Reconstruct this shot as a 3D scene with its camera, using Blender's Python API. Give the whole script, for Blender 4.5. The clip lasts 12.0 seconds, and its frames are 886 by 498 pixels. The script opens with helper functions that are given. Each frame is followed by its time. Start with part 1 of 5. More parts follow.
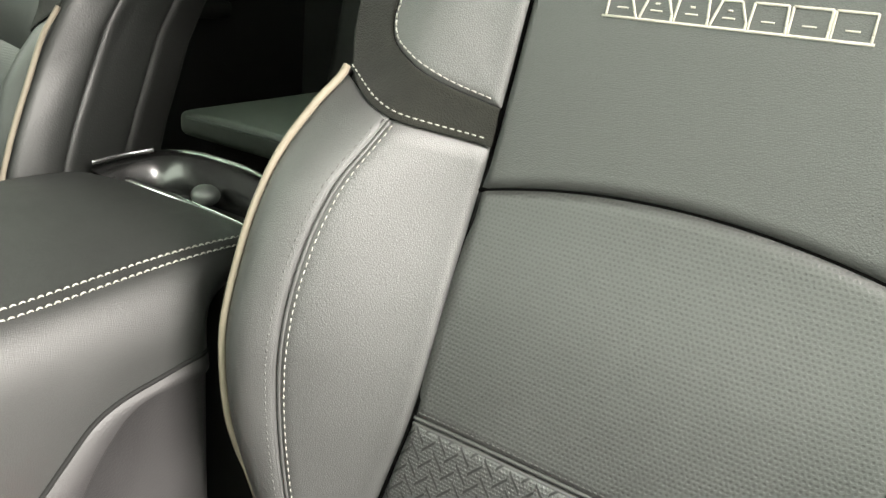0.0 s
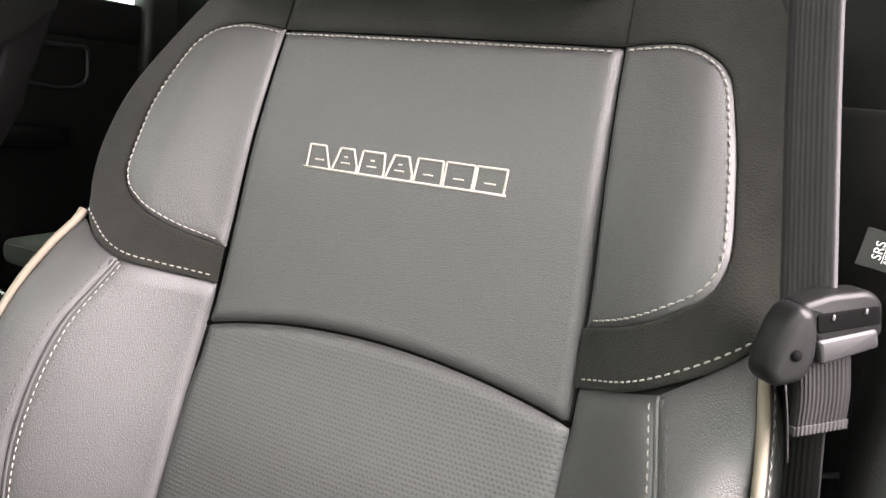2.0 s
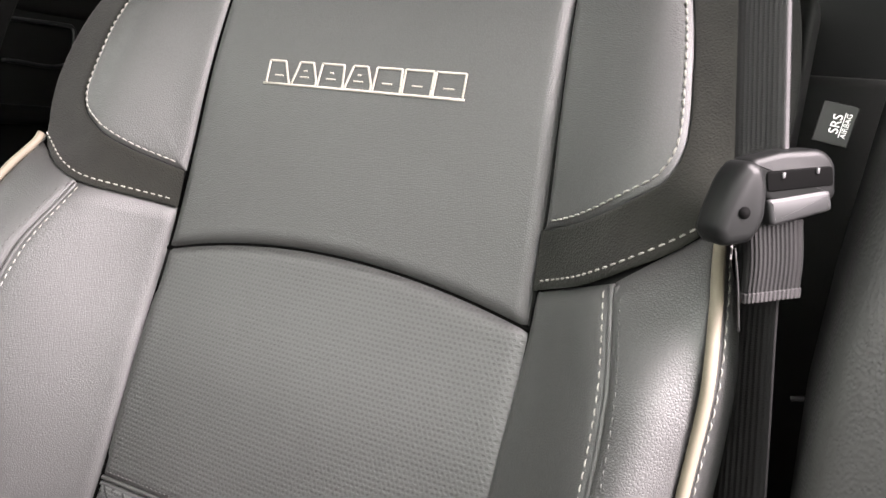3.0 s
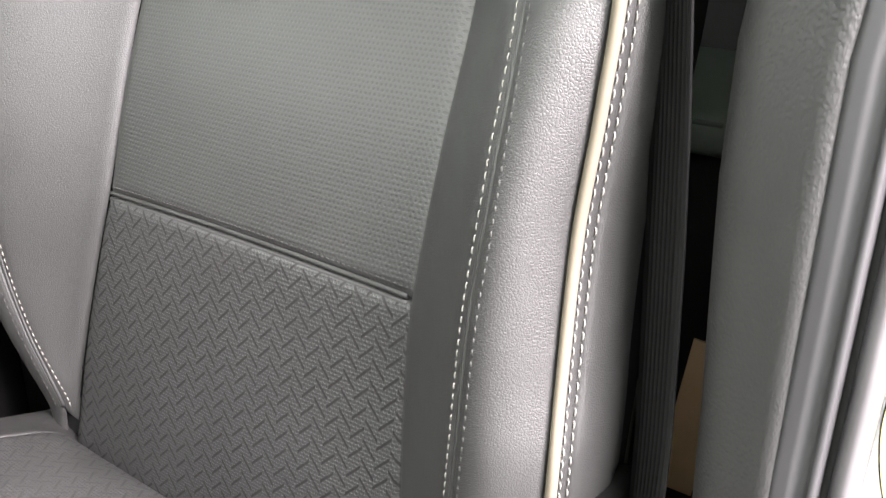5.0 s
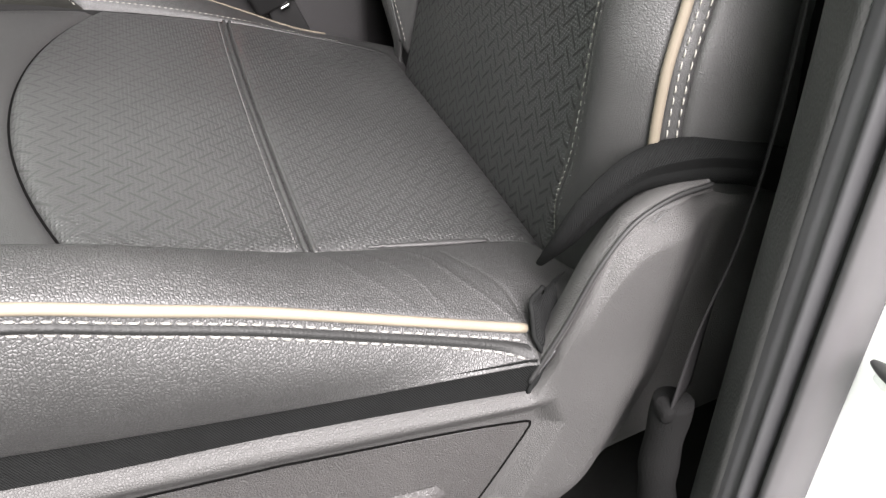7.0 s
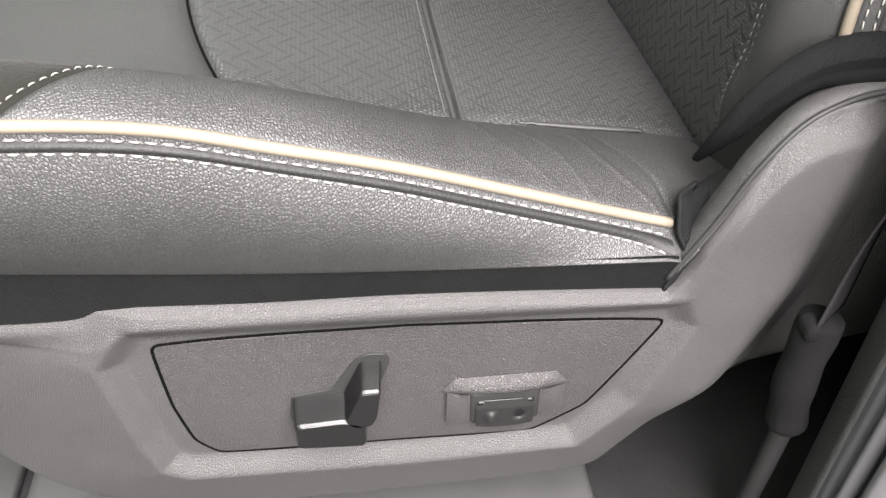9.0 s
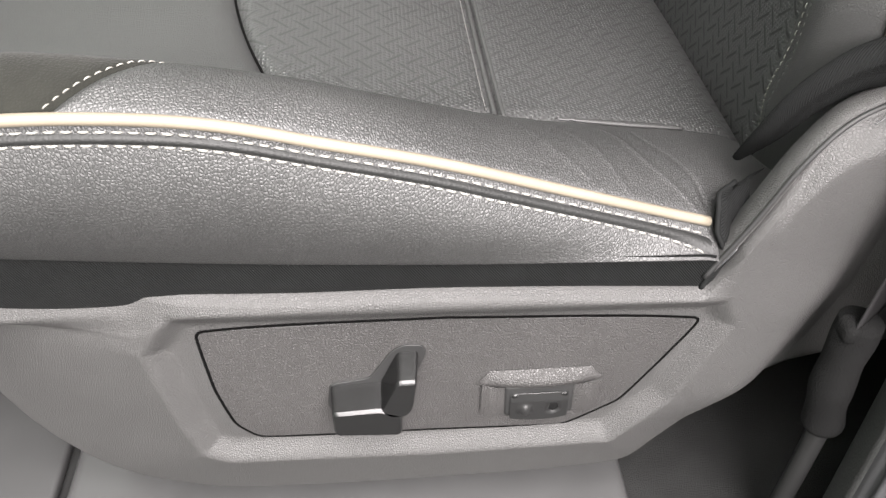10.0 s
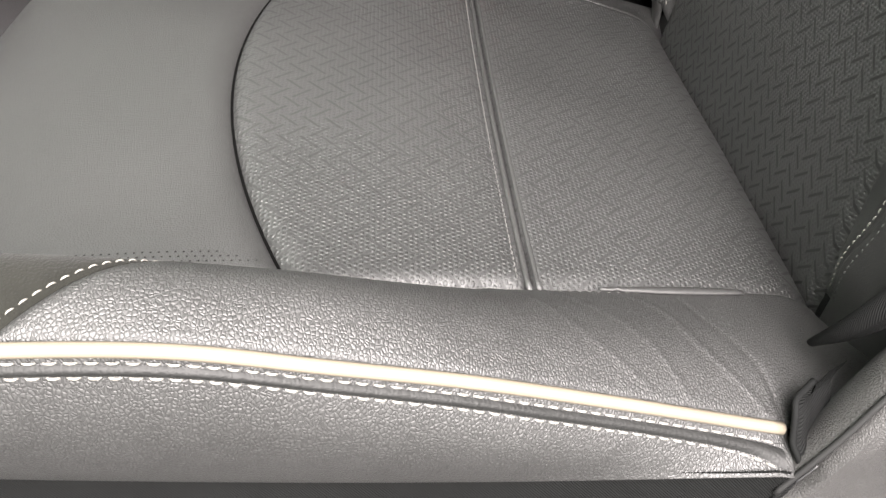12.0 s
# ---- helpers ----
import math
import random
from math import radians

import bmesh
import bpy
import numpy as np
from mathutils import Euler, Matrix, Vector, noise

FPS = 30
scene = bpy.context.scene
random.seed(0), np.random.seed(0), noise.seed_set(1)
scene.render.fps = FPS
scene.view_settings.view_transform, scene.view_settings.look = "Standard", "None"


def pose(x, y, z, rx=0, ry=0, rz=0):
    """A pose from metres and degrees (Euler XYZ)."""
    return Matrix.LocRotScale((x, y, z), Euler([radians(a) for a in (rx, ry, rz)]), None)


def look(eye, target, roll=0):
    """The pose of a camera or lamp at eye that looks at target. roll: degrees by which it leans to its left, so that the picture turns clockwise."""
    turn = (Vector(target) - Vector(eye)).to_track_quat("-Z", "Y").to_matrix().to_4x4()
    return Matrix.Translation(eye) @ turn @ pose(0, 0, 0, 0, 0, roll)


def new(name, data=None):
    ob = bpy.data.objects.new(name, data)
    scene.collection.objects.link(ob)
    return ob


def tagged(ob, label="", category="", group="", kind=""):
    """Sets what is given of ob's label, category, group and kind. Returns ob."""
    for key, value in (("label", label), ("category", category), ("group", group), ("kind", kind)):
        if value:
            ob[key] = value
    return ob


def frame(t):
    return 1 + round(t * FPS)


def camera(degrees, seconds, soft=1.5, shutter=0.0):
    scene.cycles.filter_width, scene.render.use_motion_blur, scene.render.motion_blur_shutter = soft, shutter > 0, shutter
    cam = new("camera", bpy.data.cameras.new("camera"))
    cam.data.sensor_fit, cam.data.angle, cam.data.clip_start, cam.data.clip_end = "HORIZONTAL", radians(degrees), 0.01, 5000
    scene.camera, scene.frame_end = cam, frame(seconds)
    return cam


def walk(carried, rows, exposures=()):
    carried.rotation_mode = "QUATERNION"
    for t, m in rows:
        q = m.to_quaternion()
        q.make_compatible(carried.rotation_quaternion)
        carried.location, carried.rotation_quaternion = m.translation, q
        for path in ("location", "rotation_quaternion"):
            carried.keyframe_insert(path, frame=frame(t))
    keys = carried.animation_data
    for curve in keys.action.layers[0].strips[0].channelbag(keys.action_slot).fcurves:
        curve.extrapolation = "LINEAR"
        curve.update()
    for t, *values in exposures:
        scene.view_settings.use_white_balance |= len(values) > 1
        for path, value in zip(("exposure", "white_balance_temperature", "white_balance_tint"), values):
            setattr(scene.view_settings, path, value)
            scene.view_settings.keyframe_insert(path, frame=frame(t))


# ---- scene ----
cam = camera(56.7, 12.0)
PATH = [
    (0, (0.173, 0.002, 0.87), (-0.93, 1.551, 0.249), 5.6),
    (0.5, (0.184, 0.0, 0.902), (-0.88, 1.638, 0.474), 5.3),
    (1, (0.207, 0.009, 0.924), (-0.805, 1.697, 0.566), 5.5),
    (1.5, (0.265, 0.015, 0.922), (-0.724, 1.717, 0.572), 5.4),
    (2, (0.305, 0.033, 0.907), (-0.639, 1.766, 0.58), 5.8),
    (2.5, (0.32, 0.04, 0.879), (-0.615, 1.78, 0.567), 5.8),
    (2.7, (0.324, 0.043, 0.865), (-0.609, 1.785, 0.559), 5.9),
    (4.3, (0.388, 0.08, 0.792), (-0.63, 1.707, 0.23), 3.7),
    (4.5, (0.398, 0.075, 0.782), (-0.614, 1.69, 0.176), 3.8),
    (5, (0.423, 0.097, 0.763), (-0.659, 1.606, 0.021), 1.9),
    (5.5, (0.497, 0.122, 0.729), (-0.809, 1.399, -0.086), 2.7),
    (6, (0.582, 0.157, 0.706), (-0.915, 1.101, -0.226), 2.6),
    (6.5, (0.618, 0.167, 0.696), (-0.922, 0.885, -0.358), 2.4),
    (7, (0.622, 0.16, 0.677), (-0.92, 0.732, -0.462), 2.4),
    (7.5, (0.626, 0.168, 0.655), (-0.885, 0.617, -0.576), 2.6),
    (9.5, (0.63, 0.161, 0.66), (-0.857, 0.312, -0.669), 0.8),
    (10, (0.632, 0.161, 0.663), (-0.848, 0.272, -0.679), 0.2),
    (10.5, (0.629, 0.161, 0.663), (-0.843, 0.252, -0.688), 0.1),
    (11, (0.616, 0.163, 0.659), (-0.86, 0.293, -0.685), 1.5),
    (11.5, (0.576, 0.172, 0.674), (-0.947, 0.258, -0.62), 0.8),
    (12, (0.52, 0.161, 0.682), (-0.992, 0.251, -0.624), 0.7),
]
EXPOSURES = [(0.0, 2.5, 7050, 3), (0.8, 2.6, 7050, 7), (2.0, 2.52, 6900, 20), (4.5, 2.5, 6750, 17), (5.0, 2.48, 6700, 15), (5.5, 2.2, 6700, 10), (6.0, 1.78, 6650, 10), (6.6, 1.52, 6650, 9), (7.5, 1.42, 6650, 10), (9.5, 1.36, 6700, 9), (10.5, 1.33, 6700, 8), (11.5, 1.32, 6800, 8), (12.0, 1.58, 6850, 9)]
walk(cam, [(t, look(eye, target, roll)) for t, eye, target, roll in PATH], EXPOSURES)

# ---- world and lamps ----
world = bpy.data.worlds.new("even_ambient_light")
scene.world = world
world.use_nodes = True
world.node_tree.nodes["Background"].inputs[0].default_value = (0.90, 1.0, 0.93, 1)
world.node_tree.nodes["Background"].inputs[1].default_value = 1.9


def area_lamp(name, eye, target, sx, sy, watts, colour=(1, 1, 1)):
    data = bpy.data.lights.new(name, "AREA")
    data.shape, data.size, data.size_y, data.energy, data.color = "RECTANGLE", sx, sy, watts, colour
    ob = new(name, data)
    ob.matrix_world = look(eye, target)
    return ob


# Unseen key lamp, added for the soft light from the open door side.
area_lamp("added_key_lamp_door_side", (2.25, 0.5, 2.5), (0.1, 0.2, 0.4), 2.2, 3.2, 400, (1.0, 0.935, 0.975))


# ---- materials ----
def nodes_of(name):
    m = bpy.data.materials.new(name)
    m.use_nodes = True
    nt = m.node_tree
    return m, nt, nt.nodes["Principled BSDF"]


def node(nt, kind, **sets):
    n = nt.nodes.new(kind)
    for key, value in sets.items():
        if key == "operation":
            n.operation = value
        elif key == "feature":
            n.feature = value
        elif key == "dims":
            n.noise_dimensions = value
        elif key == "bands":
            n.bands_direction = value
        else:
            n.inputs[key].default_value = value
    return n


def ramp(nt, fac, stops):
    r = nt.nodes.new("ShaderNodeValToRGB")
    els = r.color_ramp.elements
    for i, (p, c) in enumerate(stops):
        e = els[i] if i < 2 else els.new(p)
        e.position, e.color = p, (*c, 1)
    nt.links.new(fac, r.inputs[0])
    return r


def mth(nt, op, a, b=None):
    n = nt.nodes.new("ShaderNodeMath")
    n.operation = op
    for i, v in enumerate((a, b)):
        if v is None:
            continue
        if isinstance(v, (int, float)):
            n.inputs[i].default_value = v
        else:
            nt.links.new(v, n.inputs[i])
    return n.outputs[0]


def tint(c, k):
    return tuple(max(0.0, v * k) for v in c)


def grained(name, colour, rough=0.5, cell=650, depth=0.35, spec=0.4, vary=0.18, stretch=(1, 1, 1), dist=0.0009, fuzz=0.0, lumps=0.15, pebbled=False, groove=0.0):
    """Leather or moulded plastic: cell grain, soft unevenness, uneven gloss."""
    m, nt, b = nodes_of(name)
    tc = nt.nodes.new("ShaderNodeTexCoord")
    mp = node(nt, "ShaderNodeMapping", Scale=stretch)
    nt.links.new(tc.outputs["Object"], mp.inputs[0])
    warp = node(nt, "ShaderNodeTexNoise", Scale=cell * 0.3, Detail=2.0)
    nt.links.new(mp.outputs[0], warp.inputs["Vector"])
    mixv = nt.nodes.new("ShaderNodeVectorMath")
    mixv.operation = "MULTIPLY_ADD"
    nt.links.new(warp.outputs["Color"], mixv.inputs[0])
    mixv.inputs[1].default_value = (0.9 / cell,) * 3
    nt.links.new(mp.outputs[0], mixv.inputs[2])
    vor = node(nt, "ShaderNodeTexVoronoi", feature="DISTANCE_TO_EDGE" if pebbled else "SMOOTH_F1", Scale=cell)
    nt.links.new(mixv.outputs[0], vor.inputs["Vector"])
    cells = vor.outputs["Distance"]
    if pebbled:
        cells = mth(nt, "POWER", mth(nt, "MINIMUM", mth(nt, "MULTIPLY", cells, 3.4), 1.0), 0.7)
    big = node(nt, "ShaderNodeTexNoise", Scale=9.0, Detail=4.0, Roughness=0.6)
    nt.links.new(tc.outputs["Object"], big.inputs["Vector"])
    mid = node(nt, "ShaderNodeTexNoise", Scale=70.0, Detail=3.0)
    nt.links.new(tc.outputs["Object"], mid.inputs["Vector"])
    f = mth(nt, "ADD", mth(nt, "MULTIPLY", big.outputs[0], 0.7), mth(nt, "MULTIPLY", mid.outputs[0], 0.3))
    r = ramp(nt, f, [(0.3, tint(colour, 1 - vary)), (0.7, tint(colour, 1 + vary))])
    nt.links.new(r.outputs[0], b.inputs["Base Color"])
    rr = mth(nt, "ADD", mth(nt, "MULTIPLY", f, 0.22), rough - 0.11)
    nt.links.new(rr, b.inputs["Roughness"])
    b.inputs["Specular IOR Level"].default_value = spec
    # Shade between the grain cells, put into gloss and base colour.
    if groove:
        groove_shade = mth(nt, "ADD", mth(nt, "MULTIPLY", cells, groove), 1.0 - groove)
        nt.links.new(mth(nt, "MULTIPLY", groove_shade, spec), b.inputs["Specular IOR Level"])
        dark = nt.nodes.new("ShaderNodeMix")
        dark.data_type = "RGBA"
        dark.inputs[6].default_value = (*tint(colour, 1.0 - groove), 1)
        nt.links.new(cells, dark.inputs[0])
        nt.links.new(r.outputs[0], dark.inputs[7])
        nt.links.new(dark.outputs[2], b.inputs["Base Color"])
    h = mth(nt, "ADD", mth(nt, "MULTIPLY", cells, 1.0), mth(nt, "MULTIPLY", mid.outputs[0], lumps))
    bu = node(nt, "ShaderNodeBump", Strength=depth, Distance=dist)
    nt.links.new(h, bu.inputs["Height"])
    nt.links.new(bu.outputs[0], b.inputs["Normal"])
    if fuzz:
        b.inputs["Sheen Weight"].default_value = fuzz
        b.inputs["Sheen Roughness"].default_value = 0.6
    return m


def perforated(name, colour, pitch, woven, contrast=0.9):
    """Leather with rows of punched holes; woven: the holes swell and shrink in a herringbone of short strokes."""
    m = grained(name, colour, 0.52, 700, 0.15, 0.9)
    nt = m.node_tree
    b = nt.nodes["Principled BSDF"]
    uv = nt.nodes.new("ShaderNodeUVMap")
    sep = nt.nodes.new("ShaderNodeSeparateXYZ")
    nt.links.new(uv.outputs[0], sep.inputs[0])
    u, v = sep.outputs[0], sep.outputs[1]
    row = mth(nt, "FLOOR", mth(nt, "DIVIDE", v, pitch))
    half = mth(nt, "MULTIPLY", mth(nt, "MODULO", mth(nt, "ABSOLUTE", row), 2.0), 0.5)
    cu = mth(nt, "SUBTRACT", mth(nt, "FRACT", mth(nt, "ADD", mth(nt, "DIVIDE", u, pitch * 1.1), half)), 0.5)
    cv = mth(nt, "SUBTRACT", mth(nt, "FRACT", mth(nt, "DIVIDE", v, pitch)), 0.5)
    d = mth(nt, "SQRT", mth(nt, "ADD", mth(nt, "MULTIPLY", cu, cu), mth(nt, "MULTIPLY", cv, cv)))
    bars = None
    if woven:
        wide, rise = 0.0108, 0.0136
        col = mth(nt, "FLOOR", mth(nt, "DIVIDE", u, wide))
        odd = mth(nt, "MODULO", mth(nt, "ABSOLUTE", col), 2.0)
        lu = mth(nt, "SUBTRACT", u, mth(nt, "MULTIPLY", col, wide))
        slope = mth(nt, "SUBTRACT", 1.0, mth(nt, "MULTIPLY", odd, 2.0))
        q = mth(nt, "ADD", mth(nt, "ADD", v, mth(nt, "MULTIPLY", lu, slope)), mth(nt, "MULTIPLY", odd, rise * 0.2))
        tri = mth(nt, "ABSOLUTE", mth(nt, "SUBTRACT", mth(nt, "FRACT", mth(nt, "DIVIDE", q, rise)), 0.5))
        bars = mth(nt, "MINIMUM", mth(nt, "MAXIMUM", mth(nt, "MULTIPLY", mth(nt, "SUBTRACT", 0.125, tri), 16.0), 0.0), 1.0)
        swell = mth(nt, "SUBTRACT", 0.27, mth(nt, "MULTIPLY", bars, 0.4))
    else:
        swell = mth(nt, "ADD", 0.23, 0.0)
    hole = mth(nt, "SUBTRACT", 1.0, mth(nt, "MINIMUM", mth(nt, "MAXIMUM", mth(nt, "MULTIPLY", mth(nt, "SUBTRACT", d, swell), 9.0), 0.0), 1.0))
    mix = nt.nodes.new("ShaderNodeMix")
    mix.data_type = "RGBA"
    old = b.inputs["Base Color"].links[0].from_socket
    nt.links.new(hole, mix.inputs[0])
    nt.links.new(old, mix.inputs[6])
    mix.inputs[7].default_value = (*tint(colour, 0.4), 1)
    last = mix.outputs[2]
    if bars is not None:
        mix2 = nt.nodes.new("ShaderNodeMix")
        mix2.data_type = "RGBA"
        nt.links.new(mth(nt, "MULTIPLY", bars, contrast), mix2.inputs[0])
        nt.links.new(last, mix2.inputs[6])
        mix2.inputs[7].default_value = (*tint(colour, 0.25), 1)
        last = mix2.outputs[2]
        rough_in = b.inputs["Roughness"].links[0].from_socket
        nt.links.new(mth(nt, "ADD", rough_in, mth(nt, "MULTIPLY", bars, 0.24 * contrast)), b.inputs["Roughness"])
        nt.links.new(mth(nt, "SUBTRACT", 0.9, mth(nt, "MULTIPLY", bars, 0.55 * contrast)), b.inputs["Specular IOR Level"])
    nt.links.new(last, b.inputs["Base Color"])
    bu = node(nt, "ShaderNodeBump", Strength=0.6 if woven else 0.28, Distance=0.0010)
    bu.invert = True
    nt.links.new(hole, bu.inputs["Height"])
    nt.links.new(b.inputs["Normal"].links[0].from_socket, bu.inputs["Normal"])
    nt.links.new(bu.outputs[0], b.inputs["Normal"])
    return m


def ribbed(name, colour, pitch, axis, rough=0.7, depth=0.6, spec=0.3):
    """Woven stuff with fine ribs along one direction of its UV map."""
    m = grained(name, colour, rough, 1500, 0.3, spec)
    nt = m.node_tree
    b = nt.nodes["Principled BSDF"]
    uv = nt.nodes.new("ShaderNodeUVMap")
    sep = nt.nodes.new("ShaderNodeSeparateXYZ")
    nt.links.new(uv.outputs[0], sep.inputs[0])
    a = sep.outputs[0] if axis == 0 else sep.outputs[1]
    if axis == 2:
        a = mth(nt, "ADD", sep.outputs[0], mth(nt, "MULTIPLY", sep.outputs[1], 0.8))
    s = mth(nt, "SINE", mth(nt, "MULTIPLY", a, 2 * math.pi / pitch))
    bu = node(nt, "ShaderNodeBump", Strength=depth, Distance=pitch * 0.25)
    nt.links.new(s, bu.inputs["Height"])
    nt.links.new(b.inputs["Normal"].links[0].from_socket, bu.inputs["Normal"])
    nt.links.new(bu.outputs[0], b.inputs["Normal"])
    return m


def plain(name, colour, rough=0.4, metal=0.0, spec=0.5, coat=0.0):
    m, nt, b = nodes_of(name)
    tc = nt.nodes.new("ShaderNodeTexCoord")
    n1 = node(nt, "ShaderNodeTexNoise", Scale=25.0, Detail=5.0)
    nt.links.new(tc.outputs["Object"], n1.inputs["Vector"])
    r = ramp(nt, n1.outputs[0], [(0.3, tint(colour, 0.92)), (0.7, tint(colour, 1.06))])
    nt.links.new(r.outputs[0], b.inputs["Base Color"])
    nt.links.new(mth(nt, "ADD", mth(nt, "MULTIPLY", n1.outputs[0], 0.12), rough - 0.06), b.inputs["Roughness"])
    b.inputs["Metallic"].default_value, b.inputs["Specular IOR Level"].default_value = metal, spec
    b.inputs["Coat Weight"].default_value = coat
    return m


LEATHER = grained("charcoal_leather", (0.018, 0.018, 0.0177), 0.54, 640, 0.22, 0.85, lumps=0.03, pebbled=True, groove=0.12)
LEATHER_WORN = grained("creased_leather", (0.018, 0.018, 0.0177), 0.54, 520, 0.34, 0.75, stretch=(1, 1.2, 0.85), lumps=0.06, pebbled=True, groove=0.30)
# Charcoal leather at half tone, so the cabin's shade is in its colour.
LEATHER_FAR = grained("charcoal_leather_shaded", (0.009, 0.0098, 0.0092), 0.52, 500, 0.2, 0.5)
PERF = perforated("perforated_leather", (0.017, 0.017, 0.0167), 0.0032, False)
WOVEN = perforated("herringbone_perforated_leather", (0.018, 0.0184, 0.0182), 0.0029, True)
WOVEN_SOFT = perforated("worn_herringbone_leather", (0.018, 0.0183, 0.018), 0.0029, True, 0.5)
SUEDE = grained("dark_suede", (0.0078, 0.0079, 0.0064), 0.9, 900, 0.5, 0.1, 0.55, fuzz=0.05)
PIPING = plain("cream_piping", (0.125, 0.108, 0.083), 0.6, spec=0.25)
THREAD = plain("pale_thread", (0.19, 0.185, 0.167), 0.8, spec=0.2)
BADGE_THREAD = plain("cream_embroidery", (0.30, 0.285, 0.25), 0.8, spec=0.2)
NEAR_BLACK = grained("near_black_cover", (0.008, 0.0082, 0.008), 0.6, 700, 0.3, 0.3)
DARK = plain("dark_foam", (0.008, 0.008, 0.008), 0.9, spec=0.1)
PLASTIC = grained("grained_black_plastic", (0.032, 0.0313, 0.0307), 0.60, 640, 0.40, 0.45, lumps=0.03, pebbled=True, groove=0.12)
PLASTIC_FINE = grained("fine_grained_plastic", (0.024, 0.0227, 0.0222), 0.56, 600, 0.50, 0.55, lumps=0.03, pebbled=True, groove=0.18)
CONSOLE_PLASTIC = grained("console_side_plastic", (0.015, 0.0143, 0.0147), 0.56, 700, 0.25, 0.4, lumps=0.03)
PILLAR = grained("pillar_plastic", (0.023, 0.0233, 0.0228), 0.55, 620, 0.35, 0.5, stretch=(1, 1, 0.75), lumps=0.0)
SMOOTH_BLACK = plain("satin_black_plastic", (0.0095, 0.0095, 0.0095), 0.42, spec=0.25)
TONGUE_BLACK = plain("belt_tongue_plastic", (0.0050, 0.0052, 0.0052), 0.38, spec=0.10)
SWITCH_BLACK = plain("switch_plastic", (0.0055, 0.0055, 0.0055), 0.24, spec=0.3)
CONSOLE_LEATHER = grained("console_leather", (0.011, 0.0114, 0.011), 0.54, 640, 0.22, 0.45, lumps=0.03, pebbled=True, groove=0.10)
# Black bench leather lightened: light from the rear windows is put into its colour.
BENCH_LEATHER_LIT = grained("window_lit_bench_leather", (0.075, 0.088, 0.075), 0.5, 500, 0.2, 0.5)
TINT_GLASS = plain("tinted_rear_glass", (0.55, 0.64, 0.57), 0.03)
TINT_GLASS.node_tree.nodes["Principled BSDF"].inputs["Transmission Weight"].default_value = 1.0
BLACK_GAP = plain("black_gap", (0.002, 0.002, 0.002), 0.9, spec=0.02)
TRAY_BLACK = plain("tray_black_plastic", (0.012, 0.012, 0.012), 0.55, spec=0.3)
DARK_GLASS = plain("dark_privacy_glass", (0.008, 0.009, 0.0085), 0.4, spec=0.15)
GLOSS_BLACK = plain("gloss_black_plastic", (0.008, 0.008, 0.008), 0.25, coat=0.15)
RUBBER = plain("grey_rubber_seal", (0.032, 0.032, 0.0335), 0.45)
RUBBER_DARK = plain("black_rubber", (0.012, 0.012, 0.012), 0.6, spec=0.3)
CHROME = plain("satin_chrome", (0.75, 0.75, 0.75), 0.22, 1.0)
PAINT = plain("white_car_paint", (0.85, 0.85, 0.85), 0.3, coat=0.5)
# Same webbing as the shoulder part, darkened for the shade beside the pillar.
SHADED_WEBBING = ribbed("shaded_lap_webbing", (0.0095, 0.0093, 0.0095), 0.0042, 0, 0.8, 0.28, 0.05)
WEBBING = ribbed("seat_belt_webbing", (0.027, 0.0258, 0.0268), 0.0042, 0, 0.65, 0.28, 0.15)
TWILL = ribbed("black_twill", (0.0058, 0.0061, 0.0061), 0.0016, 2, 0.8, 0.8, 0.08)
CARPET = grained("black_carpet", (0.009, 0.0092, 0.009), 0.8, 1100, 0.5, 0.15, 0.4, dist=0.0015)
UNSEEN_GROUND = grained("dark_unseen_ground", (0.06, 0.06, 0.06), 0.8, 60, 0.3, 0.3)
SLEEVE = grained("fuzzy_black_sleeve", (0.0042, 0.0042, 0.0042), 0.95, 1300, 0.6, 0.1, 0.4, dist=0.001)
RED = plain("red_plastic", (0.62, 0.05, 0.02), 0.4)
YELLOW = plain("yellow_label", (0.72, 0.66, 0.22), 0.5)
WHITE_LABEL = plain("white_label", (0.8, 0.8, 0.78), 0.5)
TAN = plain("tan_cardboard", (0.4, 0.27, 0.16), 0.8)
HEADLINER = grained("grey_headliner", (0.3, 0.3, 0.29), 0.9, 900, 0.4, 0.1)
GREY_BAR = plain("grey_print", (0.25, 0.25, 0.25), 0.6)


# ---- mesh helpers ----
def hermite(keys):
    """A smooth curve through rows (t, value, ...), for numpy arrays of t."""
    k = np.array(sorted(keys), float)
    t, v = k[:, 0], k[:, 1:]
    d = np.diff(v, axis=0) / np.diff(t)[:, None]
    m = np.zeros_like(v)
    m[1:-1] = (d[1:] + d[:-1]) / 2
    flat = d[1:] * d[:-1] <= 0
    m[1:-1][flat] = 0
    m[0], m[-1] = d[0], d[-1]

    def f(x):
        x = np.asarray(x, float)
        i = np.clip(np.searchsorted(t, x) - 1, 0, len(t) - 2)
        h = t[i + 1] - t[i]
        s = np.clip((x - t[i]) / h, -0.5, 1.5)[..., None]
        out = ((1 + 2 * s) * (1 - s) ** 2 * v[i] + s * (1 - s) ** 2 * h[..., None] * m[i]
               + s * s * (3 - 2 * s) * v[i + 1] + s * s * (s - 1) * h[..., None] * m[i + 1])
        return out[..., 0] if v.shape[1] == 1 else out
    return f


